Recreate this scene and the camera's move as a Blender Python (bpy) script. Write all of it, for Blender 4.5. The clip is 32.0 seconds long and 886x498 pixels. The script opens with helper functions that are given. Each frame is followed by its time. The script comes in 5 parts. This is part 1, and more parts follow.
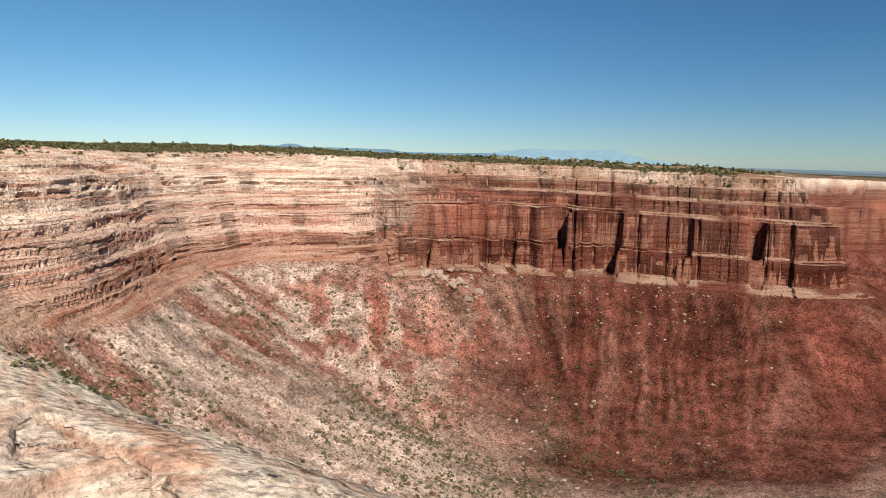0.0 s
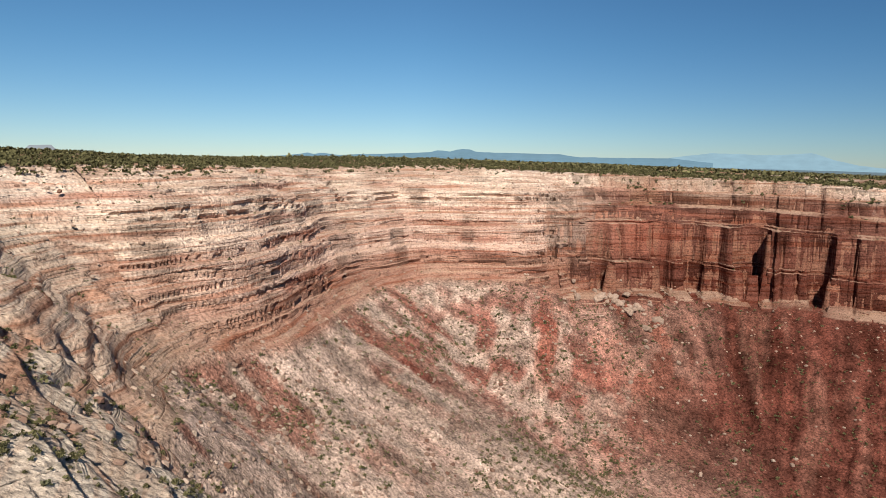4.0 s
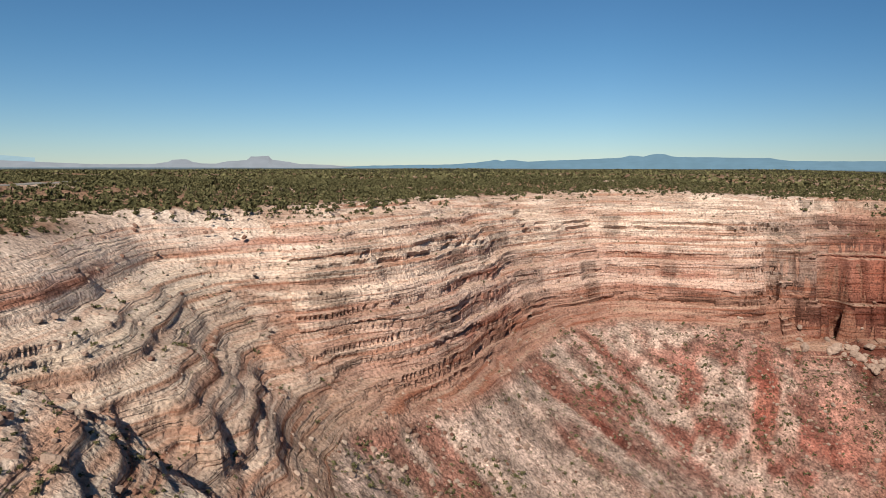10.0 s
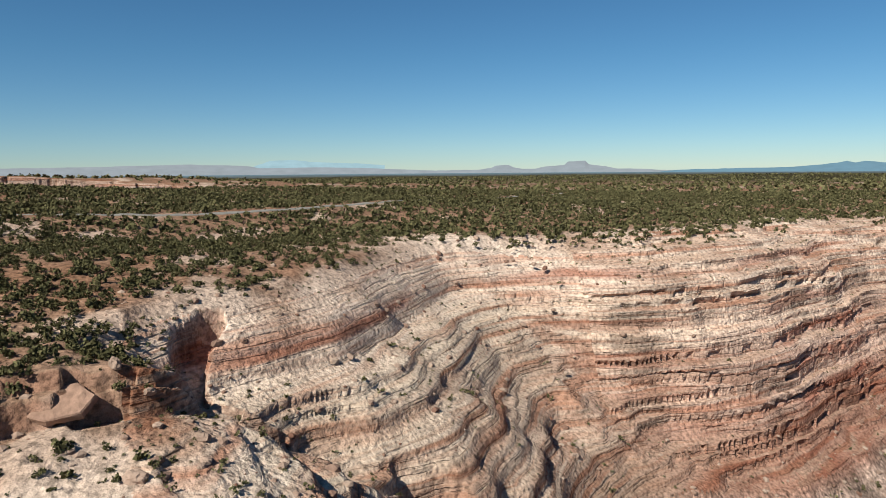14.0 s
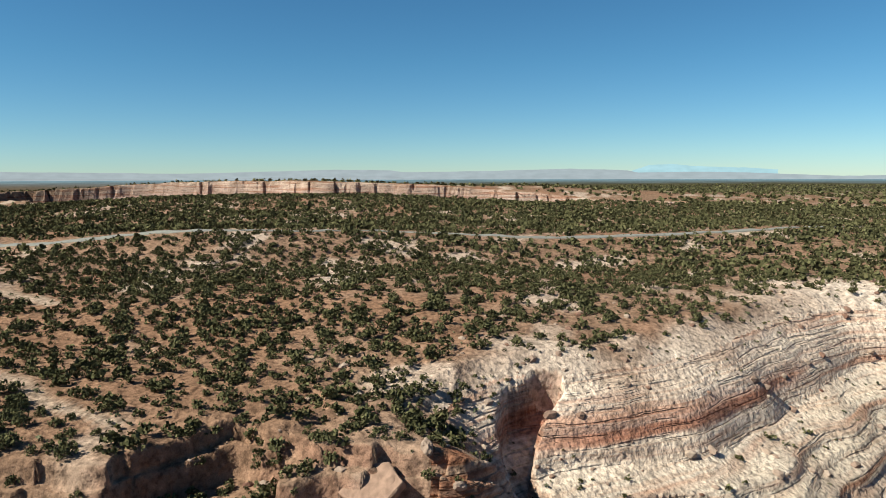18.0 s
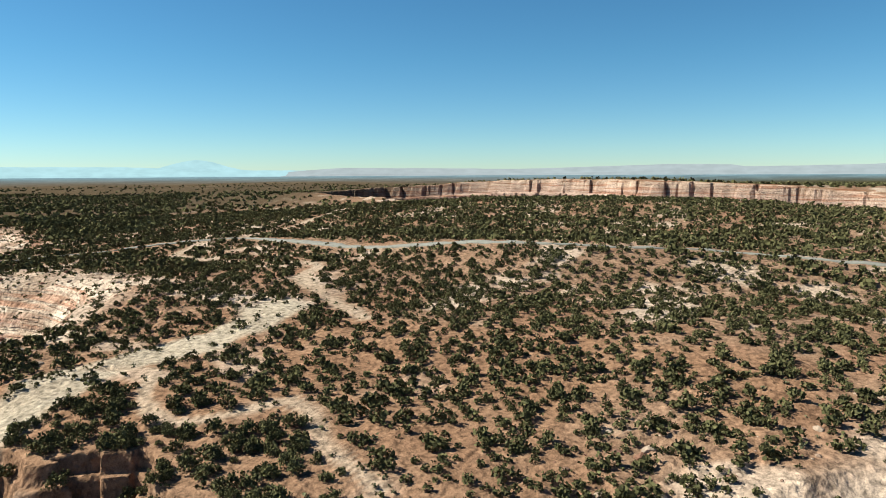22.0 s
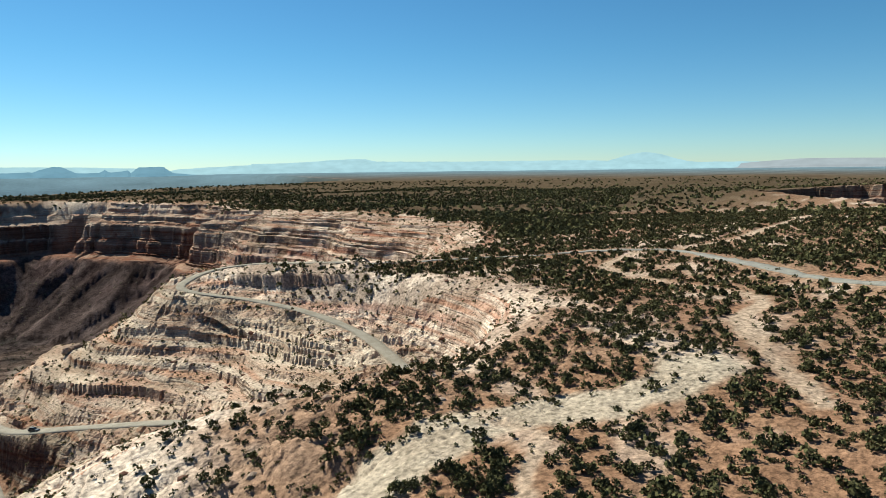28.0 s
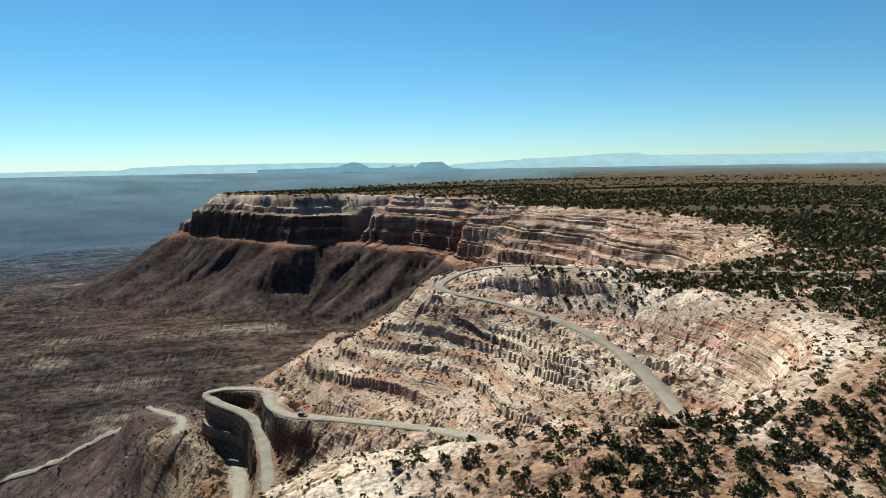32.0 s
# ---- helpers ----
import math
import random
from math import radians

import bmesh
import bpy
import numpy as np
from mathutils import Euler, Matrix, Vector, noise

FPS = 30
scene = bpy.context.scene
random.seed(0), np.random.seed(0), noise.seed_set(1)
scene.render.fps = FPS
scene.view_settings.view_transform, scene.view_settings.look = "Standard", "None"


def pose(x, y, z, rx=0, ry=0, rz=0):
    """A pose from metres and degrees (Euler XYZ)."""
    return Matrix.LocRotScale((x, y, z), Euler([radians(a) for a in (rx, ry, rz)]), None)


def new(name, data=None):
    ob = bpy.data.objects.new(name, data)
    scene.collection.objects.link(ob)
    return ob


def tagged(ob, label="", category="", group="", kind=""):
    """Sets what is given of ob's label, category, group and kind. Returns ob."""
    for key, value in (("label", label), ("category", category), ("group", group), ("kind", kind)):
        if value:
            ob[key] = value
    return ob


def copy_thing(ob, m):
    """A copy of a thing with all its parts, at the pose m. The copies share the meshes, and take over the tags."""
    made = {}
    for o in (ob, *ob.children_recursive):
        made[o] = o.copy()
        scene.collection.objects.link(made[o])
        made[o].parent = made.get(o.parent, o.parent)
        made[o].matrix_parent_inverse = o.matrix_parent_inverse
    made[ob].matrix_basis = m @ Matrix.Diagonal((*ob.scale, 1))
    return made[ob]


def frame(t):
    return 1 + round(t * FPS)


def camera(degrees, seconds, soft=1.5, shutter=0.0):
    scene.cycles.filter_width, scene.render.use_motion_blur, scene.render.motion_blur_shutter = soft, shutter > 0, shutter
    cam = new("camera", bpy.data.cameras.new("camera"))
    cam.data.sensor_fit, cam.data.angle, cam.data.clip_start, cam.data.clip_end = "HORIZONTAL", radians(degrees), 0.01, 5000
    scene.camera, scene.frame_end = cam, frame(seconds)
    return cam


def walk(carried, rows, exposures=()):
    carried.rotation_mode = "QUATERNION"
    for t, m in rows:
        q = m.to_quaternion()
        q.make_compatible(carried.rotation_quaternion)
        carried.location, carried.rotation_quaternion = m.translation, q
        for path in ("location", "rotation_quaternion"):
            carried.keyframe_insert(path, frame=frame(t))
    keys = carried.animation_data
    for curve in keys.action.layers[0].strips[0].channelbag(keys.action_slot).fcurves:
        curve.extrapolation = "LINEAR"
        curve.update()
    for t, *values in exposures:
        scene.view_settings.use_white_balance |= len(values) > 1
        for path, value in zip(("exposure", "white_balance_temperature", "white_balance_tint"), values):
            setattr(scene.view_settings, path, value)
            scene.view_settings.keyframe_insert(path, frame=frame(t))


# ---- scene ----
cam = camera(66.05, 32.0, soft=0.85)
CAM_ROWS = [  # seconds, place, tilt, -, heading, roll
    (0, 0.00, 0.00, 0.00, 82.551, 0, -0.001, 0.539),
    (0.5, -1.14, 4.39, -0.02, 82.588, 0, 1.640, 0.510),
    (1, -2.09, 8.85, 0.71, 82.643, 0, 3.191, 0.478),
    (1.5, -2.77, 13.29, 2.07, 82.701, 0, 4.190, 0.460),
    (2, -3.14, 17.40, 3.60, 82.730, 0, 5.585, 0.430),
    (2.5, -3.55, 21.46, 5.10, 82.707, 0, 8.930, 0.544),
    (3, -3.57, 25.27, 6.63, 82.658, 0, 10.455, 0.603),
    (3.5, -3.88, 28.51, 8.28, 82.688, 0, 12.480, 0.550),
    (4, -4.69, 31.98, 9.85, 82.730, 0, 14.245, 0.556),
    (4.5, -6.11, 35.49, 11.40, 82.765, 0, 15.446, 0.494),
    (6.5, -12.70, 49.36, 17.35, 82.826, 0, 20.209, 0.490),
    (7, -13.84, 52.23, 18.87, 82.834, 0, 21.311, 0.383),
    (7.5, -14.75, 55.06, 20.54, 82.822, 0, 22.410, 0.290),
    (8, -15.48, 57.91, 22.06, 82.829, 0, 23.580, 0.207),
    (8.5, -16.42, 60.87, 23.36, 82.872, 0, 24.775, 0.101),
    (9, -17.98, 63.90, 24.54, 82.907, 0, 26.246, 0.063),
    (9.5, -19.60, 67.33, 25.90, 82.939, 0, 28.036, 0.074),
    (10, -21.30, 70.78, 27.08, 83.000, 0, 29.902, -0.058),
    (10.5, -23.09, 74.04, 28.50, 83.000, 0, 32.028, -0.114),
    (11, -25.06, 77.63, 29.94, 82.997, 0, 34.767, -0.162),
    (11.5, -27.11, 80.82, 31.17, 82.957, 0, 37.790, -0.142),
    (12, -29.06, 84.19, 32.41, 82.995, 0, 41.791, -0.178),
    (12.5, -31.11, 87.17, 33.65, 83.048, 0, 45.911, -0.305),
    (13, -33.31, 90.06, 34.53, 83.139, 0, 49.968, -0.454),
    (13.5, -35.55, 92.70, 35.66, 83.236, 0, 52.926, -0.601),
    (15.5, -47.63, 101.42, 40.20, 83.821, 0, 67.180, -0.519),
    (16, -51.03, 103.47, 41.58, 83.792, 0, 71.380, -0.538),
    (16.5, -54.39, 105.12, 42.43, 83.914, 0, 75.795, -0.333),
    (17, -57.52, 106.54, 43.40, 83.950, 0, 79.710, -0.235),
    (17.5, -60.97, 107.95, 44.62, 83.925, 0, 83.688, -0.259),
    (18, -63.89, 109.25, 45.88, 83.902, 0, 86.807, -0.318),
    (18.5, -67.24, 109.99, 47.02, 83.844, 0, 89.777, -0.237),
    (19, -70.44, 110.58, 47.98, 83.859, 0, 93.634, -0.100),
    (19.5, -73.45, 111.04, 48.90, 83.818, 0, 97.238, -0.115),
    (20, -76.82, 111.23, 49.74, 83.750, 0, 100.526, -0.137),
    (20.5, -80.19, 111.23, 50.61, 83.665, 0, 103.776, -0.169),
    (21, -83.78, 110.87, 51.28, 83.622, 0, 107.084, -0.268),
    (21.5, -87.71, 110.22, 51.99, 83.595, 0, 110.571, -0.327),
    (22, -91.23, 109.41, 52.70, 83.562, 0, 113.976, -0.445),
    (22.5, -95.01, 107.77, 53.39, 83.542, 0, 117.187, -0.399),
    (23, -98.63, 106.61, 54.08, 83.540, 0, 120.681, -0.461),
    (23.5, -101.77, 105.59, 54.96, 83.492, 0, 124.110, -0.546),
    (24, -104.45, 104.58, 55.93, 83.450, 0, 127.230, -0.615),
    (24.5, -107.15, 103.10, 56.82, 83.415, 0, 129.949, -0.658),
    (25, -109.77, 101.73, 57.43, 83.400, 0, 132.839, -0.677),
    (25.5, -111.76, 99.96, 58.06, 83.350, 0, 135.551, -0.737),
    (27.5, -119.84, 92.25, 61.07, 83.208, 0, 147.247, -0.923),
    (28, -121.75, 89.97, 61.61, 83.194, 0, 150.212, -0.878),
    (28.5, -123.48, 87.45, 62.18, 83.152, 0, 152.852, -1.012),
    (29, -125.21, 84.45, 62.48, 83.150, 0, 155.677, -0.966),
    (29.5, -127.09, 81.80, 62.93, 83.131, 0, 158.603, -1.055),
    (30, -128.68, 78.49, 63.15, 83.118, 0, 161.531, -1.059),
    (30.5, -129.78, 75.36, 63.38, 83.170, 0, 164.399, -1.017),
    (31, -130.93, 72.13, 64.04, 83.127, 0, 167.081, -1.029),
    (31.5, -132.33, 68.81, 64.35, 83.093, 0, 169.711, -1.074),
    (32, -133.81, 65.34, 64.59, 83.056, 0, 172.465, -1.156),
]
walk(cam, [(t, pose(x, y, z, rx, 0, rz) @ pose(0, 0, 0, 0, 0, ro)) for t, x, y, z, rx, _, rz, ro in CAM_ROWS],
     exposures=[(0, 0.88, 6600, 7), (4, 0.75, 6600, 8), (9, 0.64, 6600, 9), (13, 0.66, 6450, 6), (16, 0.8, 6300, 0), (19, 1.06, 6350, -4), (25, 1.26, 6450, -5), (29, 1.02, 6250, -5), (32, 1.0, 6200, -6)])

# ---- light ----
SUN_AZ, SUN_EL = radians(163.0), radians(43.0)      # clockwise from +y
world = bpy.data.worlds.new("sky")
scene.world = world
world.use_nodes = True
wn = world.node_tree.nodes
sky = wn.new("ShaderNodeTexSky")
sky.sky_type = "NISHITA"
sky.sun_disc = False
sky.sun_elevation, sky.sun_rotation = SUN_EL, SUN_AZ
sky.altitude = 1900
sky.air_density, sky.dust_density, sky.ozone_density = 1.0, 0.15, 3.0
tone = wn.new("ShaderNodeHueSaturation")            # clear, dry desert air
tone.inputs["Saturation"].default_value = 1.12
world.node_tree.links.new(sky.outputs[0], tone.inputs["Color"])
clear = wn.new("ShaderNodeMix")
clear.data_type, clear.blend_type = "RGBA", "MULTIPLY"
clear.inputs[0].default_value = 1.0
where = wn.new("ShaderNodeTexCoord")
split = wn.new("ShaderNodeSeparateXYZ")
world.node_tree.links.new(where.outputs["Generated"], split.inputs[0])
deep = wn.new("ShaderNodeValToRGB")                 # thin pale haze low down, deep blue above
world.node_tree.links.new(split.outputs[2], deep.inputs[0])
deep.color_ramp.elements[0].position, deep.color_ramp.elements[0].color = 0.0, (0.85, 0.955, 1.08, 1)
deep.color_ramp.elements[1].position, deep.color_ramp.elements[1].color = 0.16, (0.75, 1.00, 1.07, 1)
world.node_tree.links.new(deep.outputs[0], clear.inputs[7])
world.node_tree.links.new(tone.outputs[0], clear.inputs[6])
side_dot = wn.new("ShaderNodeVectorMath")            # the sky is deepest at right angles to the sun
side_dot.operation = "DOT_PRODUCT"
side_dot.inputs[1].default_value = (0.64, 0.77, 0.0)
world.node_tree.links.new(where.outputs["Generated"], side_dot.inputs[0])
deepest = wn.new("ShaderNodeValToRGB")
world.node_tree.links.new(side_dot.outputs["Value"], deepest.inputs[0])
deepest.color_ramp.elements[0].position, deepest.color_ramp.elements[0].color = 0.55, (1, 1, 1, 1)
deepest.color_ramp.elements[1].position, deepest.color_ramp.elements[1].color = 0.97, (0.62, 0.68, 0.74, 1)
polar = wn.new("ShaderNodeMix")
polar.data_type, polar.blend_type = "RGBA", "MULTIPLY"
polar.inputs[0].default_value = 1.0
world.node_tree.links.new(clear.outputs[2], polar.inputs[6])
world.node_tree.links.new(deepest.outputs[0], polar.inputs[7])
world.node_tree.links.new(polar.outputs[2], wn["Background"].inputs[0])
wn["Background"].inputs[1].default_value = 0.047
sun_data = bpy.data.lights.new("sun", "SUN")
sun_data.energy, sun_data.angle, sun_data.color = 5.0, radians(0.53), (1.0, 0.95, 0.86)
sun = new("sun", sun_data)
sun_dir = Vector((math.sin(SUN_AZ) * math.cos(SUN_EL), math.cos(SUN_AZ) * math.cos(SUN_EL), math.sin(SUN_EL)))
sun.matrix_world = Matrix.Translation((0, 0, 600)) @ sun_dir.to_track_quat("Z", "Y").to_matrix().to_4x4()


# ---- small tools ----
def hash2(ix, iy, seed):
    h = (ix.astype(np.int64) * 374761393 + iy.astype(np.int64) * 668265263 + seed * 1442695041) & 0x7FFFFFFF
    h = ((h ^ (h >> 13)) * 1274126177) & 0x7FFFFFFF
    return ((h ^ (h >> 16)) & 0xFFFFF) / 1048575.0


def vnoise(x, y, seed=0):
    x, y = np.asarray(x, float), np.asarray(y, float)
    ix, iy = np.floor(x), np.floor(y)
    fx, fy = x - ix, y - iy
    fx, fy = fx * fx * (3 - 2 * fx), fy * fy * (3 - 2 * fy)
    a, b = hash2(ix, iy, seed), hash2(ix + 1, iy, seed)
    c, d = hash2(ix, iy + 1, seed), hash2(ix + 1, iy + 1, seed)
    return (a * (1 - fx) + b * fx) * (1 - fy) + (c * (1 - fx) + d * fx) * fy


def fbm(x, y, octaves=3, seed=0):
    """Sum of noise, about -1 to 1."""
    total, amp, norm = 0.0, 1.0, 0.0
    for k in range(octaves):
        total = total + amp * (2 * vnoise(x * 2 ** k + 17.3 * k, y * 2 ** k - 9.1 * k, seed + k) - 1)
        norm += amp
        amp *= 0.5
    return total / norm * 1.5


def cells(x, y, seed=0):
    """Cell noise: (distance to the nearest seed, gap to the second, value of the cell)."""
    ix, iy = np.floor(x), np.floor(y)
    f1, f2, val = np.full(x.shape, 9.0), np.full(x.shape, 9.0), np.zeros(x.shape)
    for dx in (-1, 0, 1):
        for dy in (-1, 0, 1):
            cx, cy = ix + dx, iy + dy
            px, py = cx + hash2(cx, cy, seed), cy + hash2(cx, cy, seed + 7)
            d = np.hypot(px - x, py - y)
            near = d < f1
            f2 = np.where(near, f1, np.minimum(f2, d))
            val = np.where(near, hash2(cx, cy, seed + 3), val)
            f1 = np.where(near, d, f1)
    return f1, f2 - f1, val


def smooth(a, b, x):
    t = np.clip((np.asarray(x, float) - a) / (b - a), 0, 1)
    return t * t * (3 - 2 * t)


def blob(x, y, cx, cy, rx, ry, turn=0.0):
    c, s = math.cos(radians(turn)), math.sin(radians(turn))
    u, v = ((x - cx) * c + (y - cy) * s) / rx, (-(x - cx) * s + (y - cy) * c) / ry
    return np.exp(-(u * u + v * v))


def mesh_np(name, verts, faces, mats, colours=None, smooth_faces=False):
    """A mesh object from arrays; faces is an (n, k) array."""
    me = bpy.data.meshes.new(name)
    verts, faces = np.asarray(verts, np.float32), np.asarray(faces, np.int32)
    k = faces.shape[1]
    me.vertices.add(len(verts))
    me.vertices.foreach_set("co", verts.ravel())
    me.loops.add(faces.size)
    me.loops.foreach_set("vertex_index", faces.ravel())
    me.polygons.add(len(faces))
    me.polygons.foreach_set("loop_start", np.arange(0, faces.size, k, dtype=np.int32))
    me.polygons.foreach_set("use_smooth", np.full(len(faces), smooth_faces))
    for m in mats if isinstance(mats, (list, tuple)) else [mats]:
        me.materials.append(m)
    if colours is not None:
        for key, arr in colours.items():
            at = me.color_attributes.new(key, "FLOAT_COLOR", "POINT")
            at.data.foreach_set("color", np.asarray(arr, np.float32).ravel())
    me.update()
    return me


# ---- the plan: rims, roads ----
NORTH_RIM = [(5200, 1500), (1900, 1350), (1000, 1160), (700, 1090), (560, 1050), (470, 960), (450, 860), (424, 790), (396, 722), (360, 656), (288, 676),
             (207, 698), (124, 716), (55, 712), (-8, 700), (-45, 662), (-100, 646), (-150, 634), (-205, 598), (-230, 540), (-228, 470), (-225, 420),
             (-224, 370), (-228, 332), (-246, 302), (-262, 276), (-264, 248), (-248, 224), (-228, 204), (-208, 176), (-200, 150), (-193, 132)]
SPUR_RIM = [(-176, 120), (-155, 122), (-135, 117), (-100, 99), (-58, 81), (-30, 71), (-4, 54), (14, 25), (10, -5), (-25, -35), (-75, -62), (-115, -84), (-143, -98)]
BOWL_RIM = [(-169, -89), (-208, -86), (-234, -88), (-254, -102), (-270, -126), (-277, -160), (-272, -192), (-262, -212), (-250, -230), (-242, -262), (-219, -293), (-192, -324), (-204, -356), (-240, -356),
            (-272, -326), (-296, -316), (-312, -328), (-345, -330), (-400, -365), (-440, -425), (-462, -500), (-455, -600), (-415, -740), (-355, -860), (-318, -945), (-355, -1000),
            (-330, -1090), (-250, -1150), (-190, -1235), (-110, -1290), (-30, -1290), (40, -1340), (110, -1420), (205, -1490), (150, -1640), (-100, -1800), (-700, -2300), (-1200, -2760), (-1500, -5200)]
WEST_CANYON = [(-1211, -502), (-1235, -330), (-1190, -190), (-1110, -80), (-1042, -33), (-1010, 90), (-967, 221), (-890, 330), (-740, 400),
               (-640, 330), (-690, 150), (-780, 0), (-870, -220), (-960, -440), (-1080, -640)]
ROAD_UPPER = [(-274, -292, 6), (-252, -312, 5), (-226, -336, 3.5), (-203, -342, 0.5), (-183, -320, -3), (-187, -302, -5), (-214, -281, -9), (-235, -251, -13), (-248, -217, -18), (-250, -180, -23), (-246, -150, -26), (-232, -136, -28), (-212, -140, -30),
              (-187, -155, -32), (-168, -181, -36), (-148, -203, -40), (-125, -224, -44), (-102, -242, -47), (-91, -265, -49), (-87, -287, -50), (-76, -297, -51), (-63, -304, -52.5)]
ROAD_LOWER = [(-63, -304, -52.5), (-53, -304, -54.5), (-60, -293, -56), (-75, -280, -58), (-84, -266, -59.5), (-91, -238, -62), (-96, -205, -65), (-94, -186, -67.5),
              (-84, -192, -71), (-80, -233, -76), (-68, -280, -80), (-40, -312, -84), (-29, -333, -86.5), (-23, -365, -90), (-1, -395, -94)]
ROAD_VALLEY = [(-1, -395, 0), (18, -412, 0), (38, -428, 0), (84, -445, 0), (131, -461, 0), (260, -520, 0), (460, -660, 0)]
HIGHWAY = [(-274, -292, 0), (-316, -284, 0), (-362, -266, 0), (-412, -236, 0), (-434, -190, 0), (-410, -131, 0), (-385, -63, 0), (-374, -9, 0), (-368, 22, 0), (-375, 61, 0), (-388, 100, 0), (-386, 180, 0), (-406, 291, 0), (-470, 420, 0), (-560, 600, 0)]
TRACK = [(-262, 8), (-271, -4), (-284, -20), (-307, -46), (-340, -62), (-352, -92), (-361, -129), (-380, -185), (-425, -205)]
SAND_ROAD = [(-447, -190), (-490, -195), (-526, -199), (-585, -215), (-650, -238)]
WASH = [(-150, -26), (-164, -21), (-181, -25), (-198, -26), (-217, -25), (-240, -20), (-262, -22)]
ALCOVES = [(-22, 670, 10), (34, 694, 9), (66, 700, 8), (112, 700, 13), (122, 713, 12), (172, 690, 8), (237, 671, 8), (301, 655, 8), (-60, 640, 5), (-322, -1010, 30), (-150, -1262, 24)]
RUBBLE_SPUR = [(-78, -195, -82), (-62, -250, -86), (-42, -305, -90), (-14, -375, -97), (30, -430, -116), (90, -470, -142)]
CHASM = [(-206, 140), (-199, 133), (-190, 130), (-181, 135), (-174, 143), (-166, 150)]
FOOTPATH = [(-178, 60), (-186, 45), (-193, 38), (-201, 27), (-190, 20), (-183, 12), (-190, -2), (-205, -16), (-200, -30)]


def spline(points, step):
    """Points along a smooth curve through the given ones."""
    p = np.array(points, float)
    p = np.vstack([2 * p[0] - p[1], p, 2 * p[-1] - p[-2]])
    out = []
    for i in range(1, len(p) - 2):
        n = max(2, int(np.linalg.norm(p[i + 1] - p[i]) / step))
        for t in np.linspace(0, 1, n, endpoint=False):
            out.append(0.5 * (2 * p[i] + (p[i + 1] - p[i - 1]) * t + (2 * p[i - 1] - 5 * p[i] + 4 * p[i + 1] - p[i + 2]) * t * t
                              + (3 * p[i] - p[i - 1] - 3 * p[i + 1] + p[i + 2]) * t ** 3))
    out.append(p[-2])
    return np.array(out)


GX0, GX1, GY0, GY1, GSTEP = -1800.0, 2200.0, -2800.0, 1800.0, 5.0
gxs, gys = np.arange(GX0, GX1 + 1, GSTEP), np.arange(GY0, GY1 + 1, GSTEP)
GXX, GYY = np.meshgrid(gxs, gys)


def signed(polygon):
    """Signed distance to a closed outline on the plan's raster, negative inside."""
    p = np.array(polygon, float)
    best, inside = np.full(GXX.shape, 1e9), np.zeros(GXX.shape, bool)
    for a, b in zip(p, np.roll(p, -1, axis=0)):
        e = b - a
        t = np.clip(((GXX - a[0]) * e[0] + (GYY - a[1]) * e[1]) / (e @ e), 0, 1)
        best = np.minimum(best, (GXX - a[0] - t * e[0]) ** 2 + (GYY - a[1] - t * e[1]) ** 2)
        if a[1] != b[1]:
            cross = (a[1] > GYY) != (b[1] > GYY)
            inside ^= cross & (GXX < (b[0] - a[0]) * (GYY - a[1]) / (b[1] - a[1]) + a[0])
    return np.where(inside, -1, 1) * np.sqrt(best)


mesa = NORTH_RIM + SPUR_RIM + BOWL_RIM + [(-6000, -6000), (-6000, 6000), (5200, 6000)]
def blurred(g, n):
    k = np.ones(n) / n
    for _ in range(2):
        g = np.apply_along_axis(lambda v: np.convolve(np.pad(v, n // 2, mode="edge"), k, "valid"), 0, g)
        g = np.apply_along_axis(lambda v: np.convolve(np.pad(v, n // 2, mode="edge"), k, "valid"), 1, g)
    return g


D_MESA = blurred(signed(mesa), 3)
D_WEST = -signed(WEST_CANYON)
G_MESA = np.gradient(D_MESA, GSTEP)


def along_rim(reach=64):
    """Length along the rim at the nearest rim point, and where that is smooth."""
    best, run = np.full(GXX.shape, 1e12), np.zeros(GXX.shape)
    p, total = spline((NORTH_RIM + SPUR_RIM + BOWL_RIM)[3:-3], 6.0), 0.0
    for a, b in zip(p[:-1], p[1:]):
        i, j = int((a[0] - GX0) / GSTEP), int((a[1] - GY0) / GSTEP)
        sl = (slice(max(j - reach, 0), j + reach + 2), slice(max(i - reach, 0), i + reach + 2))
        e = b - a
        length = math.hypot(*e)
        t = np.clip(((GXX[sl] - a[0]) * e[0] + (GYY[sl] - a[1]) * e[1]) / (length * length + 1e-9), 0, 1)
        d = (GXX[sl] - a[0] - t * e[0]) ** 2 + (GYY[sl] - a[1] - t * e[1]) ** 2
        near = d < best[sl]
        best[sl] = np.where(near, d, best[sl])
        run[sl] = np.where(near, total + t * length, run[sl])
        total += length
    g = np.hypot(*np.gradient(run, GSTEP))
    return run, blurred(smooth(5.0, 3.0, g), 3)


def sample(grid, x, y):
    u = np.clip((x - GX0) / GSTEP, 0, grid.shape[1] - 1.001)
    v = np.clip((y - GY0) / GSTEP, 0, grid.shape[0] - 1.001)
    i, j = u.astype(int), v.astype(int)
    fu, fv = u - i, v - j
    return (grid[j, i] * (1 - fu) + grid[j, i + 1] * fu) * (1 - fv) + (grid[j + 1, i] * (1 - fu) + grid[j + 1, i + 1] * fu) * fv


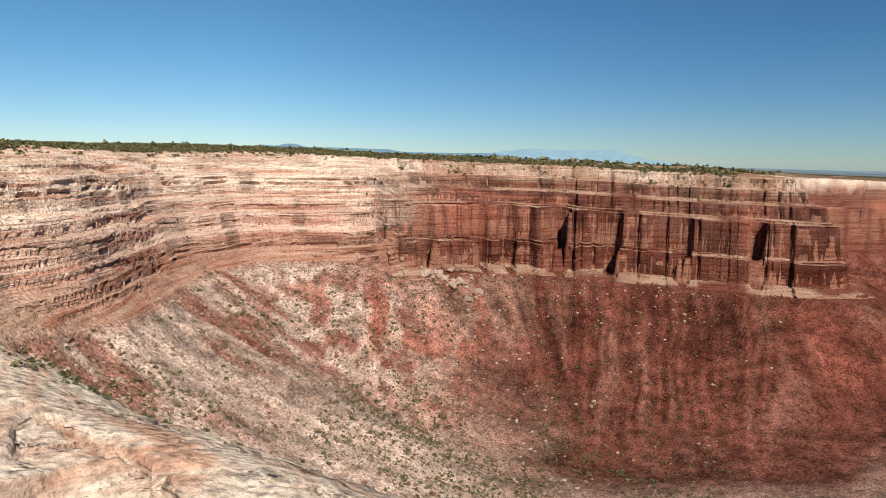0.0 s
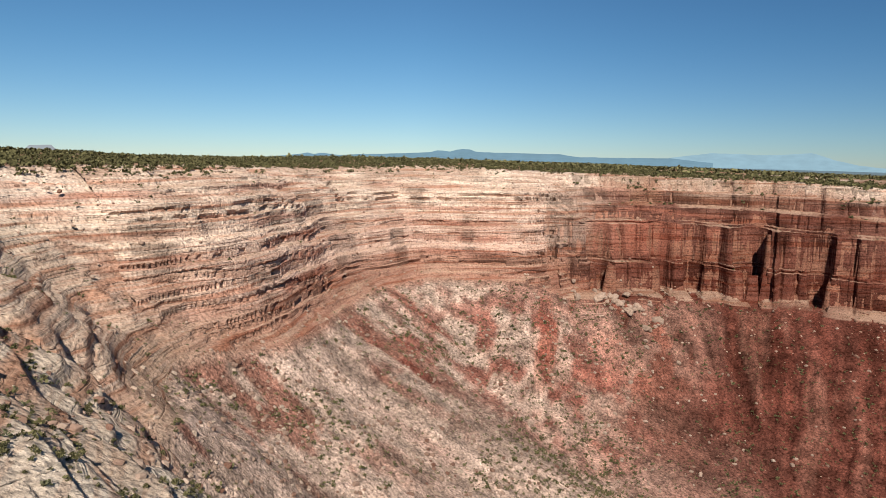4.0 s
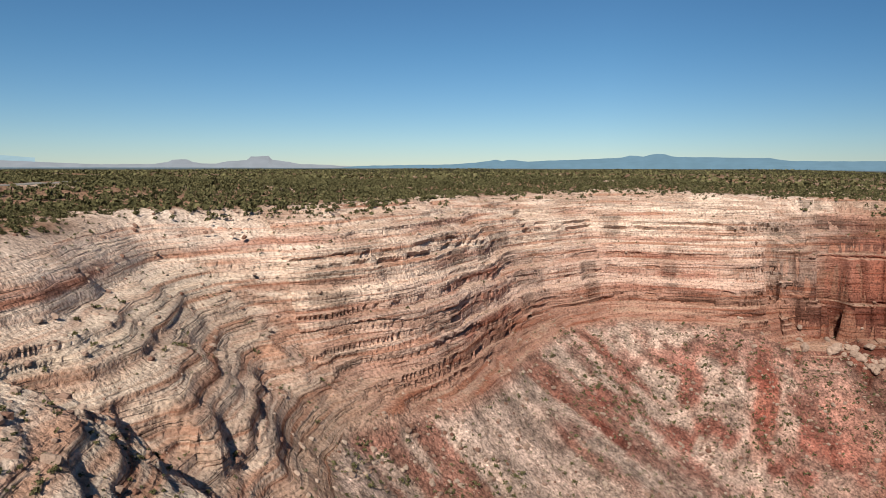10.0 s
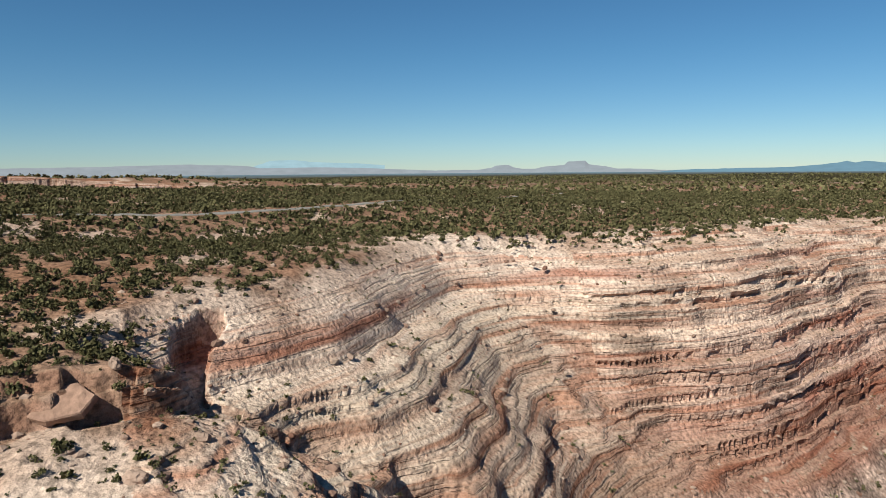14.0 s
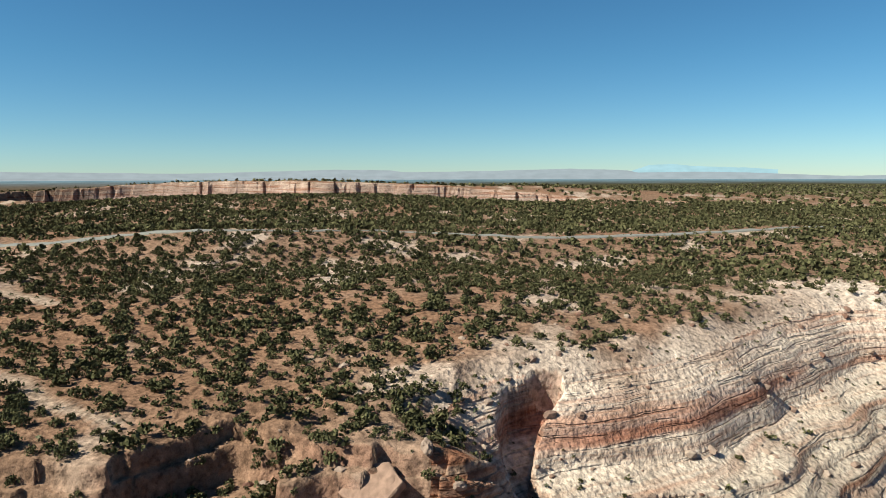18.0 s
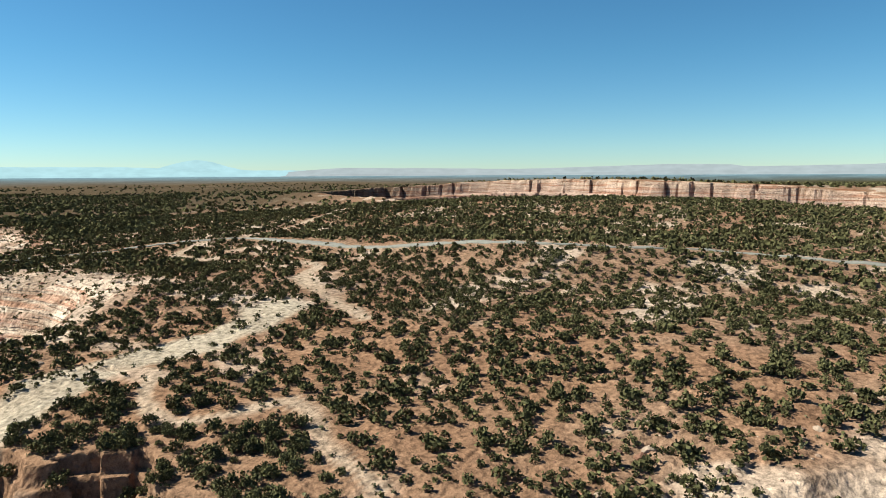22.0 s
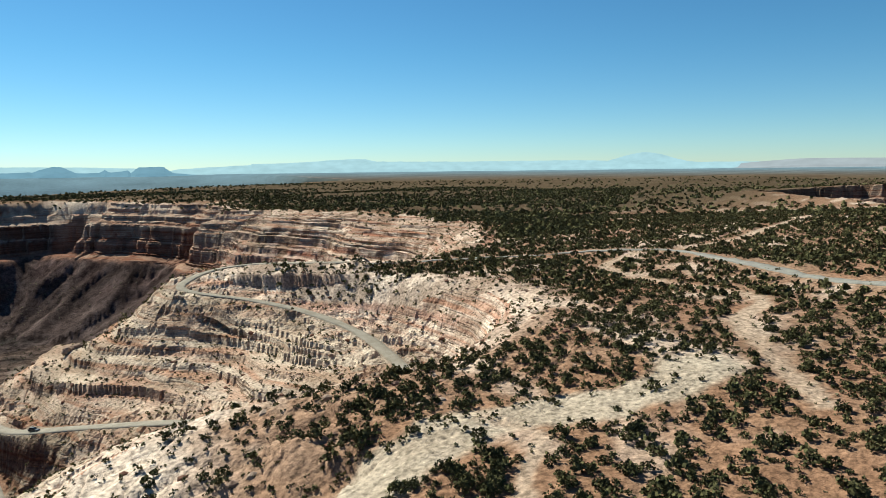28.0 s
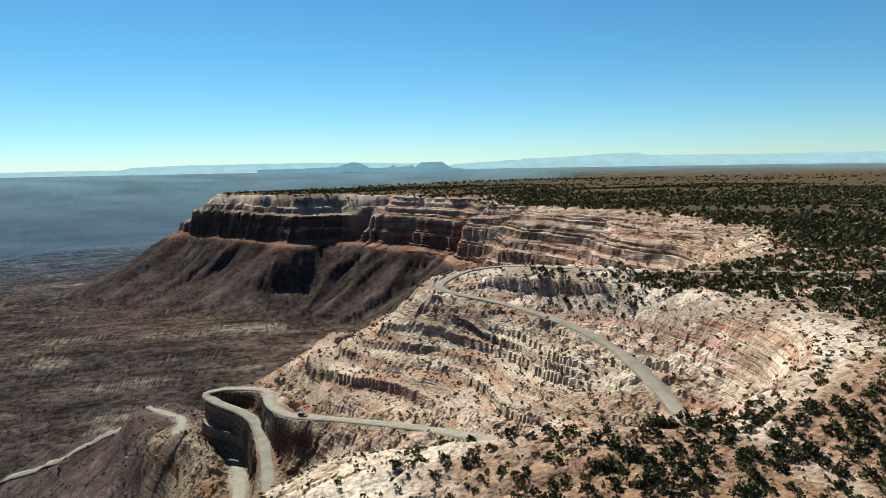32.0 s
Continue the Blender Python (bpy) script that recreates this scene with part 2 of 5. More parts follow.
def line_raster(lines, step=3.0, reach=8):
    """Distance to the nearest of some lines and the line's height there."""
    dist, height = np.full(GXX.shape, 60.0), np.zeros(GXX.shape)
    for line in lines:
        for q in spline(line, step):
            i, j = int((q[0] - GX0) / GSTEP), int((q[1] - GY0) / GSTEP)
            sl = (slice(max(j - reach, 0), j + reach + 2), slice(max(i - reach, 0), i + reach + 2))
            d = np.hypot(GXX[sl] - q[0], GYY[sl] - q[1])
            near = d < dist[sl]
            dist[sl] = np.where(near, d, dist[sl])
            if len(q) > 2:
                height[sl] = np.where(near, q[2], height[sl])
    return dist, height


def line_gap(points, x, y):
    """Exact distance from many places to a line, and its height at the nearest point."""
    best, h = np.full(np.shape(x), 1e9), np.zeros(np.shape(x))
    p = spline(points, 6.0)
    for a, b in zip(p[:-1], p[1:]):
        e = b[:2] - a[:2]
        t = np.clip(((x - a[0]) * e[0] + (y - a[1]) * e[1]) / (e @ e + 1e-9), 0, 1)
        d = np.hypot(x - a[0] - t * e[0], y - a[1] - t * e[1])
        near = d < best
        best = np.where(near, d, best)
        if len(a) > 2:
            h = np.where(near, a[2] + t * (b[2] - a[2]), h)
    return best, h


R_DIST, _ = line_raster((ROAD_UPPER, ROAD_LOWER), 3.0, 10)
S_RIM, S_OK = along_rim()
W_DIST, _ = line_raster((HIGHWAY,))
T_DIST, _ = line_raster((TRACK, SAND_ROAD))
WASH_DIST, _ = line_raster((WASH,))
PATH_DIST, _ = line_raster((FOOTPATH,), 2.0)

CLIFF_D = np.array([-34, -20, -18, -9, -7, 0, 2, 8, 10, 16, 17.5, 22, 24, 29, 30.5, 35, 38, 46, 54])
CLIFF_Z = np.array([0, -1.5, -3.5, -5, -8, -10, -15, -18, -24, -27, -36, -39, -48, -51, -62, -66, -76, -86, -91])
BOWL_D = np.array([-20, -8, -6.3, 2.8, 4.5, 12.8, 14.2, 21.8, 23.6, 31.8, 33.2, 42.8, 44.6, 53.8, 55.2, 64.8, 66.6, 83.8, 86, 100, 105, 120, 124, 150, 156, 175])
BOWL_Z = np.array([0, -1, -4, -6, -9.5, -11.5, -14, -16, -19.5, -21.5, -24, -26.5, -30, -32, -34.5, -37, -40.5, -43, -47, -50, -57, -64, -78, -86, -100, -106])
# the bowl's near wall: a smooth whaleback, an undercut step, wavy ledges, a last wall
ALC_D = np.array([-18, -10, -4, 0, 3, 4.5, 14, 14.8, 22, 22.8, 30, 30.8, 37, 37.8, 44, 44.8, 51, 52, 58, 62, 68, 76])
ALC_Z = np.array([0, -3.5, -8, -12.5, -16.5, -19, -22.5, -24, -28, -30.5, -35, -37, -41, -43.5, -47, -49.5, -53, -57, -60, -67, -72, -79])
SPUR_D = np.array([-9, 0, 8, 9, 16, 17.2, 24, 25, 31, 32, 38, 39, 46, 47.5, 54, 58, 66, 76])
SPUR_Z = np.array([0, -1, -3, -4.5, -7, -9.5, -12, -14.5, -18, -21, -25, -28, -34, -38, -44, -52, -62, -70])
WALL_D = np.array([-34, -24, -22.5, -16, -14.5, 0, 1.5, 18, 20, 28, 30, 54])
WALL_Z = np.array([0, -2, -11, -14, -25, -29, -41, -45, -76, -80, -103, -108])
BED = 5.4


def blocks(s, width, seed, soft=0.07):
    """Blocks along a line, each with a value of its own (0 to 1), and the joints between."""
    p = s / width + 0.45 * (vnoise(s / width * 0.8, s * 0, seed + 1) - 0.5)
    i = np.floor(p)
    f = p - i
    v0, v1 = hash2(i, i * 0, seed), hash2(i + 1, i * 0, seed)
    return v0 + (v1 - v0) * smooth(0.5 - soft, 0.5 + soft, f), np.exp(-((f - 0.5) / (soft * 1.3)) ** 2)


def plateau(x, y, fine=False):
    z = 5 + 0 * x
    ramp_x = np.interp(y, [-220, -67, 35, 110, 300], [385, 360, 312, 330, 350])
    z = z + 5 * smooth(215, 270, -x) * blob(x, y, -350, 0, 420, 260) + 11 * smooth(0, 55, -x - ramp_x) * blob(x, y, -420, 40, 420, 280)
    z = z + 16 * smooth(420, 680, -x) * blob(x, y, -700, -20, 400, 380)
    z = z + 25 * smooth(850, 1000, -x) * blob(x, y, -1150, -100, 420, 560) + 11 * smooth(900, 1000, -x) * blob(x, y, -1250, -320, 330, 300)
    z = z + 4 * np.exp(-(((x + 275) / 130) ** 2 + ((y - 5) / 150) ** 2) ** 2)
    z = z - 0.034 * np.maximum(x + 200, 0) * smooth(300, 500, y)
    z = z + 5 * smooth(10, 160, -sample(D_MESA, x, y)) * smooth(180, 330, y)
    spur = smooth(260, 170, y) * smooth(-90, -50, y)
    edge = x + 167 + 7 * fbm(x / 16, y / 16, 2, 13)
    if fine:
        edge = edge + 3.5 * (cells(x / 8, y / 8, 15)[2] - 0.5)
    gentle_ = smooth(-45, 5, y)                          # the step fades into a slope southwards
    z = z - (8.5 * (gentle_ * (0.4 * smooth(-2.2, -1.2, edge) + 0.6 * smooth(0.2, 1.6, edge)) + (1 - gentle_) * smooth(-16, 18, edge)) + 0.19 * np.maximum(x + 158, 0)) * spur
    z = z - 0.12 * np.maximum(x + 190, 0) * smooth(-50, -90, y) * smooth(-250, -120, y)
    z = z + 8 * smooth(-900, -1500, y)
    z = z + 1.3 * fbm(x / 70, y / 70, 2, 3) + 3 * fbm(x / 400, y / 400, 2, 5)
    return z


def rim_gap(x, y, fine=True):
    """Warped distance beyond the rim, metres: positive over the cliffs."""
    d = sample(D_MESA, x, y)
    east = smooth(-80, -25, x) * smooth(400, 560, y)
    south = smooth(-420, -620, y)
    column = np.maximum(east, 0.75 * smooth(-780, -960, y))
    wide = column
    near_wall = np.clip(2.2 * np.maximum(blob(x, y, -75, 95, 95, 85), blob(x, y, -205, 190, 80, 88)), 0, 1)
    d = d + 6 * (1 - 0.6 * near_wall) * fbm(x / 60, y / 60, 2, 11) + 3.2 * near_wall * fbm(x / 17, y / 17, 2, 12) * smooth(8, 16, d) + 20 * south * fbm(x / 150, y / 150, 2, 12)
    m = (d > -70) & (d < 100)                            # the rest needs no detail
    if fine and m.any():
        xs, ys, ds, es = x[m], y[m], d[m], east[m]
        for ax, ay, ar in ALCOVES:
            ds = ds + 34 * np.exp(-(((xs - ax) ** 2 + (ys - ay) ** 2) / ar ** 2) ** 2)
        calm = 1 - 0.85 * np.clip(near_wall[m] + 1.6 * blob(xs, ys, -250, -150, 48, 52), 0, 1)
        cs = column[m] * smooth(66, 46, ds)
        ds = ds + 2.0 * fbm(xs / 19, ys / 19, 2, 21)
        s_, ok = sample(S_RIM, xs, ys), sample(S_OK, xs, ys)
        tier = smooth(8, 13, ds)                         # the lower wall breaks at other joints than the upper
        for wide_, amp, cut, seed in ((88, 20, 0, 33), (34, 17, 6.0, 31), (15, 9, 4.5, 41), (7.5, 1.8, 0.6, 45)):
            s2 = s_ + 0.7 * wide_ * fbm(s_ / (3 * wide_), s_ * 0, 2, seed + 5)
            v0, j0 = blocks(s2 + 3 * fbm(ds / 9, s_ / 40, 1, seed), wide_, seed)
            v1, j1 = blocks(s2, wide_ * 1.25, seed + 100)
            ds = ds + ok * cs * (0.8 + 0.2 * es) * (amp * (1 - 0.7 * es * (wide_ > 50)) * ((1 - tier) * (v0 - 0.5) * 0.75 + tier * (v1 - 0.5)) + cut * ((1 - tier) * j0 * 0.4 + tier * j1 * (hash2(np.floor(s_ / wide_), s_ * 0, seed + 9) > 0.55)))
        rare = smooth(0.5, 0.65, vnoise(xs / 50, ys / 50, 43))
        for wide_, amp, cut, seed in ((22, 1.6, 0.9, 47), (9, 0.5, 0.25, 49)):
            bed_ = np.floor(ds / 6.5)
            v0, j0 = blocks(s_ + 7.3 * bed_, wide_, seed)
            ds = ds + ok * calm * (1 - cs) * (0.25 + 0.75 * rare) * (amp * (v0 - 0.5) + cut * j0 * (hash2(np.floor(s_ / wide_), bed_, 3) > 0.6))
        d, column = d.copy(), column.copy()
        d[m], column[m] = ds, cs
    return d, column, wide


def height(x, y, fine=True):
    """Height of the ground and what it is made of."""
    top = plateau(x, y, fine)
    d, column, wide = rim_gap(x, y, fine)
    bowl = np.clip(blob(x, y, -105, -235, 190, 150) * 2.0, 0, 1)
    spur = np.clip(np.maximum(blob(x, y, -75, 95, 95, 85), blob(x, y, -205, 190, 80, 88)) * 2.2, 0, 1)
    ledgy = smooth(-300, -400, y) * smooth(-900, -760, y)
    da = np.where(d > -30, (d + 30) / (1 + 0.55 * ledgy) - 30, d)
    za = np.interp(da, CLIFF_D, CLIFF_Z) * (1 + 0.27 * smooth(-80, 60, x) * smooth(380, 540, y))
    zw_ = np.interp(da, WALL_D, WALL_Z) * np.where(y < 0, 0.79, 1.0)
    za = za * (1 - wide) + zw_ * wide
    zb = np.interp(d, BOWL_D, BOWL_Z)
    side = smooth(-185, -155, x - 0.3 * (y - 130))        # from the alcove round to the spur
    zs = np.interp(d, ALC_D, ALC_Z) * (1 - side) + np.interp(d, SPUR_D, SPUR_Z) * side
    slick = np.clip(1.5 * blob(x, y, -250, -148, 42, 46), 0, 1)      # one smooth face of bare rock at the head of the bowl
    zb = zb * (1 - slick) + np.interp(d, [-24, 0, 60, 110, 175], [0, -6, -34, -56, -106]) * slick
    rock = za * (1 - bowl) + zb * bowl
    rock = rock * (1 - spur) + zs * spur
    foot = ((54 + 46 * ledgy) * (1 - bowl) + 175 * bowl) * (1 - spur) + 76 * spur
    # small beds: flat treads and short risers
    amount = smooth(-6, 3, d) * smooth(6, -4, d - foot) * np.clip(1.3 * vnoise(x / 60, y / 60, 15) + 0.15, 0.35, 0.97) * (1 - 0.45 * column) * (1 - 0.9 * slick) * (1 - 0.75 * spur)
    q = -rock / BED + 0.45 * np.sin(rock * 0.37) + 0.6 * fbm(x / 160, y / 160, 2, 17) + 0.12 * fbm(x / 25, y / 25, 1, 18)
    f = q - np.floor(q)
    lot = hash2(np.floor(q), np.floor(q * 0), 5)
    amount = amount * np.where(lot > 0.6, 1.0, 0.3 + 0.6 * vnoise(x / 30 + 31 * lot, y / 30, 16))
    g = smooth(0.6, 0.84, f)
    rock = rock - amount * BED * (g - f)
    lips = sum(smooth(a - 0.2, a + 0.3, d) * smooth(a + 1.7, a + 0.8, d) for a in (3.4, 14.2, 22.2, 30.2, 37.2, 44.2, 51.3)) * (1 - side)
    lips = lips + side * sum(smooth(a - 0.2, a + 0.3, d) * smooth(a + 1.7, a + 0.8, d) for a in (8.2, 16.2, 24.2, 31.2, 38.2, 46.3))
    lips = lips * spur * smooth(0.25, 0.45, vnoise(x / 28, y / 28, 19))
    notch = 0.22 * lips + amount * smooth(0.5, 0.7, g) * smooth(1.0, 0.94, g) * (0.5 + 1.6 * (lot > 0.55))
    run = np.maximum(d - foot, 0)
    talus = 0.64 * np.minimum(run, 90) + 0.4 * np.clip(run - 90, 0, 120) + 0.06 * np.maximum(run - 210, 0)
    if fine:
        s_, ok = sample(S_RIM, x, y), sample(S_OK, x, y)
        far_ = smooth(-350, -500, y)
        sw = s_ + 6 * fbm(x / 50, y / 50, 2, 55)
        ridge = 2.2 * np.abs(fbm(sw / 26, run / 240, 2, 51)) + 1.3 * np.abs(fbm(sw / 7.5, run / 120, 2, 61)) - 1.1
        big = np.abs(fbm(sw / 95, run / 600, 2, 65)) * 2 - 0.7
        talus = talus + ok * smooth(0, 22, run) * smooth(330, 140, run) * ((1.2 + 1.3 * wide + 2.6 * far_) * ridge + 6 * far_ * smooth(0, 70, run) * big)
    floor = -178 - 0.012 * np.maximum(x, 0) + 6 * fbm(x / 300, y / 300, 3, 71) - 45 * smooth(200, 420, y) - 40 * smooth(300, 1500, x) * smooth(0, 300, y)
    z = np.where(d > -34, top + rock - talus, top)
    low = np.maximum(z, floor)
    z = np.where(d > 0, low + 2.5 * np.exp(-np.abs(z - floor) / 5), z)
    if fine and (np.abs(d + 20) < 90).any():             # low broken scarps on the bare rock behind the rim
        n_ = vnoise(x / 34, y / 34, 111) * 5 + vnoise(x / 9, y / 9, 112)
        step_ = np.floor(n_) + smooth(0.8, 1.0, n_ - np.floor(n_))
        z = z + (1.1 + 0.9 * spur) * (1 - 0.8 * np.clip(1.5 * blob(x, y, -205, 170, 60, 60), 0, 1)) * (step_ - n_) * smooth(-75, -35, d) * smooth(2, -8, d)
        _, joint, _ = cells(x / 13 + 0.4 * fbm(x / 9, y / 9, 1, 6), y / 13, 117)
        z = z - 0.9 * (1 - 0.7 * spur) * smooth(0.07, 0.0, joint) * smooth(-70, -30, d) * smooth(60, 20, d)
    toe = (x > -160) & (x < 160) & (y > -560) & (y < -150)
    if toe.any():                                        # the spur of rubble under the hairpins
        gd, gz = line_gap(RUBBLE_SPUR, x[toe], y[toe])
        z = z.copy()
        z[toe] = np.maximum(z[toe], gz - 0.58 * np.maximum(gd - 6, 0) + 1.5 * fbm(x[toe] / 14, y[toe] / 14, 3, 119))
    lip = np.interp(x, [-60, -48, -40, -38, -35.6, -31, -25, -22.9, -15, -5], [50, 54, 58, 62, 64, 64.6, 60.8, 59.4, 56, 52])
    lip = y - lip + 0.7 * fbm(x / 3, y / 3, 2, 135)
    z = z - 2.6 * smooth(0.35, -0.35, lip) * smooth(-17, -5, lip) * smooth(-72, -58, x) * smooth(-4, -16, x)
    lip = y - np.interp(x, [-60, -37.4, -32, -26, -12], [80, 69.4, 67.2, 61.9, 57]) + 0.8 * fbm(x / 4, y / 4, 2, 137)
    z = z - 1.6 * np.exp(-(lip / 0.5) ** 2) * smooth(-50, -42, x) * smooth(-12, -20, x) - 0.7 * smooth(0.3, -0.3, lip) * smooth(-14, -4, lip) * smooth(-60, -45, x) * smooth(-10, -22, x)
    slot = (x > -265) & (x < -125) & (y > 105) & (y < 290)
    if slot.any():                                       # the chasm behind the whaleback
        gd, _ = line_gap(CHASM, x[slot], y[slot])
        gd = gd + 1.3 * fbm(x[slot] / 5, y[slot] / 5, 3, 113)
        z = z.copy()
        z[slot] = z[slot] - 8 * smooth(3.6, 1.8, gd)
    # canyon behind the wooded ridge
    w = sample(D_WEST, x, y) + 6 * fbm(x / 40, y / 40, 3, 81)
    if fine:
        _, gw, vw = cells(x / 30, y / 30, 91)
        w = w + 8 * (vw - 0.5) + 4 * smooth(0.15, 0, gw)
    z = z + np.interp(w, [-7, -1, 1, 12, 14, 26, 29, 44, 60], [0, -2, -20, -24, -48, -52, -78, -84, -96]) * (w > -7)
    if fine:
        z = z + 0.35 * fbm(x / 6, y / 6, 2, 101) * smooth(0, -20, d) + 0.5 * fbm(x / 3.5, y / 3.5, 2, 103) * smooth(2, 12, run)
    rd = sample(R_DIST, x, y)
    flat = np.zeros(np.shape(x))
    near = rd < 40
    if near.any():
        xs, ys, zs2 = x[near], y[near], z[near]
        fl = np.zeros(xs.shape)
        acc = zs2
        total, wsum, least = 0.0, 1e-9, np.full(xs.shape, 1e9)
        for line in (ROAD_UPPER[:13], ROAD_UPPER[12:], ROAD_LOWER[:8], ROAD_LOWER[7:]):
            gd, gz = line_gap(line, xs, ys)
            wt = 1 / np.maximum(gd - 3.6, 0.25) ** 2
            total, wsum, least = total + wt * (gz - 0.3), wsum + wt, np.minimum(least, gd)
        f1 = smooth(38, 9, least)
        acc = zs2 * (1 - f1) + total / wsum * f1
        rough = smooth(3.8, 5.8, least) * f1
        crag = cells(xs / 7 + 0.4 * fbm(xs / 5, ys / 5, 1, 4), ys / 7, 127)[2] - 0.5
        acc = acc + rough * (1.8 * fbm(xs / 12, ys / 12, 3, 107) + 0.9 * fbm(xs / 4, ys / 4, 2, 109) + 2.4 * crag * smooth(-60, -150, ys))
        fl = smooth(5.0, 3.2, least)
        z = z.copy()
        z[near] = acc
        flat[near] = fl
    return z, d, run, column, np.maximum(bowl, spur), floor, w, flat, notch


# ---- materials ----
def material(name, rough=0.9, metal=0.0):
    m = bpy.data.materials.new(name)
    m.use_nodes = True
    b = m.node_tree.nodes["Principled BSDF"]
    b.inputs["Roughness"].default_value, b.inputs["Metallic"].default_value = rough, metal
    b.inputs["Specular IOR Level"].default_value = 0.0 if rough > 0.7 else 0.3
    return m, m.node_tree, b


def node(nt, kind, **values):
    n = nt.nodes.new(kind)
    for k, v in values.items():
        n.inputs[k.replace("_", " ")].default_value = v
    return n


def mix(nt, a, b, fac, how="MIX"):
    n = nt.nodes.new("ShaderNodeMix")
    n.data_type, n.blend_type = "RGBA", how
    for slot, v in ((0, fac), (6, a), (7, b)):
        if hasattr(v, "is_linked"):
            nt.links.new(v, n.inputs[slot])
        else:
            n.inputs[slot].default_value = v if slot == 0 else (*v, 1)
    return n.outputs[2]


def ramp(nt, fac, stops):
    n = nt.nodes.new("ShaderNodeValToRGB")
    nt.links.new(fac, n.inputs[0])
    e = n.color_ramp.elements
    while len(e) < len(stops):
        e.new(0.5)
    for el, (p, c) in zip(e, stops):
        el.position, el.color = p, (c, c, c, 1) if not isinstance(c, tuple) else (*c, 1)
    return n.outputs[0]


def noise_of(nt, scale, detail=4, vec=None, stretch=None):
    n = node(nt, "ShaderNodeTexNoise", Scale=scale, Detail=detail)
    if vec is None:
        vec = nt.nodes.new("ShaderNodeNewGeometry").outputs["Position"]
    if stretch:
        m = nt.nodes.new("ShaderNodeMapping")
        m.inputs["Scale"].default_value = stretch
        nt.links.new(vec, m.inputs[0])
        vec = m.outputs[0]
    nt.links.new(vec, n.inputs["Vector"])
    return n.outputs["Fac"]


def ground_material(name, bands, speck, grain, bump):
    """Rock or soil: the stone map with its painted shade and haze, strata lines, specks and grain."""
    m, nt, b = material(name)
    base = nt.nodes.new("ShaderNodeVertexColor")
    base.layer_name = "stone"
    col = base.outputs["Color"]
    if bands:
        strata = noise_of(nt, 1.0, 3, stretch=(0.012, 0.012, 0.42))
        col = mix(nt, col, ramp(nt, strata, [(0.36, (0.78, 0.56, 0.48)), (0.5, 1.0), (0.66, (1.12, 1.1, 1.07))]), bands, "MULTIPLY")
        fine = noise_of(nt, 1.0, 2, stretch=(0.03, 0.03, 1.9))
        col = mix(nt, col, ramp(nt, fine, [(0.38, (0.8, 0.68, 0.62)), (0.48, 1.0)]), bands * 0.6, "MULTIPLY")
        streak = noise_of(nt, 1.0, 3, stretch=(0.35, 0.35, 0.03))
        col = mix(nt, col, ramp(nt, streak, [(0.34, (0.62, 0.5, 0.45)), (0.46, 1.0)]), bands * 0.12, "MULTIPLY")
    if speck:
        n = node(nt, "ShaderNodeTexVoronoi", Scale=0.5)
        nt.links.new(nt.nodes.new("ShaderNodeNewGeometry").outputs["Position"], n.inputs["Vector"])
        col = mix(nt, col, ramp(nt, n.outputs["Distance"], [(0.08, 1.7), (0.22, 1.05), (0.55, 0.9), (0.85, 0.5)]), speck, "MULTIPLY")
    patch = noise_of(nt, 0.06, 5)
    col = mix(nt, col, ramp(nt, patch, [(0.3, (0.86, 0.8, 0.76)), (0.7, (1.12, 1.1, 1.08))]), 0.8, "MULTIPLY")
    tiny = noise_of(nt, 0.75, 6)
    col = mix(nt, col, ramp(nt, tiny, [(0.34, 0.5), (0.5, 1.0), (0.68, 1.25)]), grain, "MULTIPLY")
    close = noise_of(nt, 4.5, 5)
    col = mix(nt, col, ramp(nt, close, [(0.3, 0.6), (0.5, 1.0), (0.7, 1.2)]), grain * 0.8, "MULTIPLY")
    nt.links.new(col, b.inputs["Base Color"])
    bp = node(nt, "ShaderNodeBump", Strength=bump, Distance=1.0)
    nt.links.new(noise_of(nt, 0.8, 6), bp.inputs["Height"])
    if bands:                                            # thin partings between the beds
        seam = node(nt, "ShaderNodeBump", Strength=0.65, Distance=1.35)
        lie = nt.nodes.new("ShaderNodeSeparateXYZ")       # none where the rock lies flat
        nt.links.new(nt.nodes.new("ShaderNodeNewGeometry").outputs["Normal"], lie.inputs[0])
        flat_ = ramp(nt, lie.outputs[2], [(0.76, 0.0), (0.93, 1.0)])
        cut = ramp(nt, noise_of(nt, 1.0, 3, stretch=(0.035, 0.035, 0.85)), [(0.38, 0.0), (0.47, 1.0)])
        nt.links.new(mix(nt, cut, (1, 1, 1), flat_), seam.inputs["Height"])
        nt.links.new(bp.outputs[0], seam.inputs["Normal"])
        bp = seam
    nt.links.new(bp.outputs[0], b.inputs["Normal"])
    return m


M_CLIFF = ground_material("sandstone", 0.9, 0.0, 0.85, 0.9)
M_TALUS = ground_material("talus", 0.0, 0.9, 1.0, 1.0)
M_SOIL = ground_material("mesa_soil", 0.0, 0.5, 0.9, 0.7)
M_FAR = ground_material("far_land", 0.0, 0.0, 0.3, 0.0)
M_VALLEY = ground_material("valley_soil", 0.0, 0.8, 0.9, 0.6)


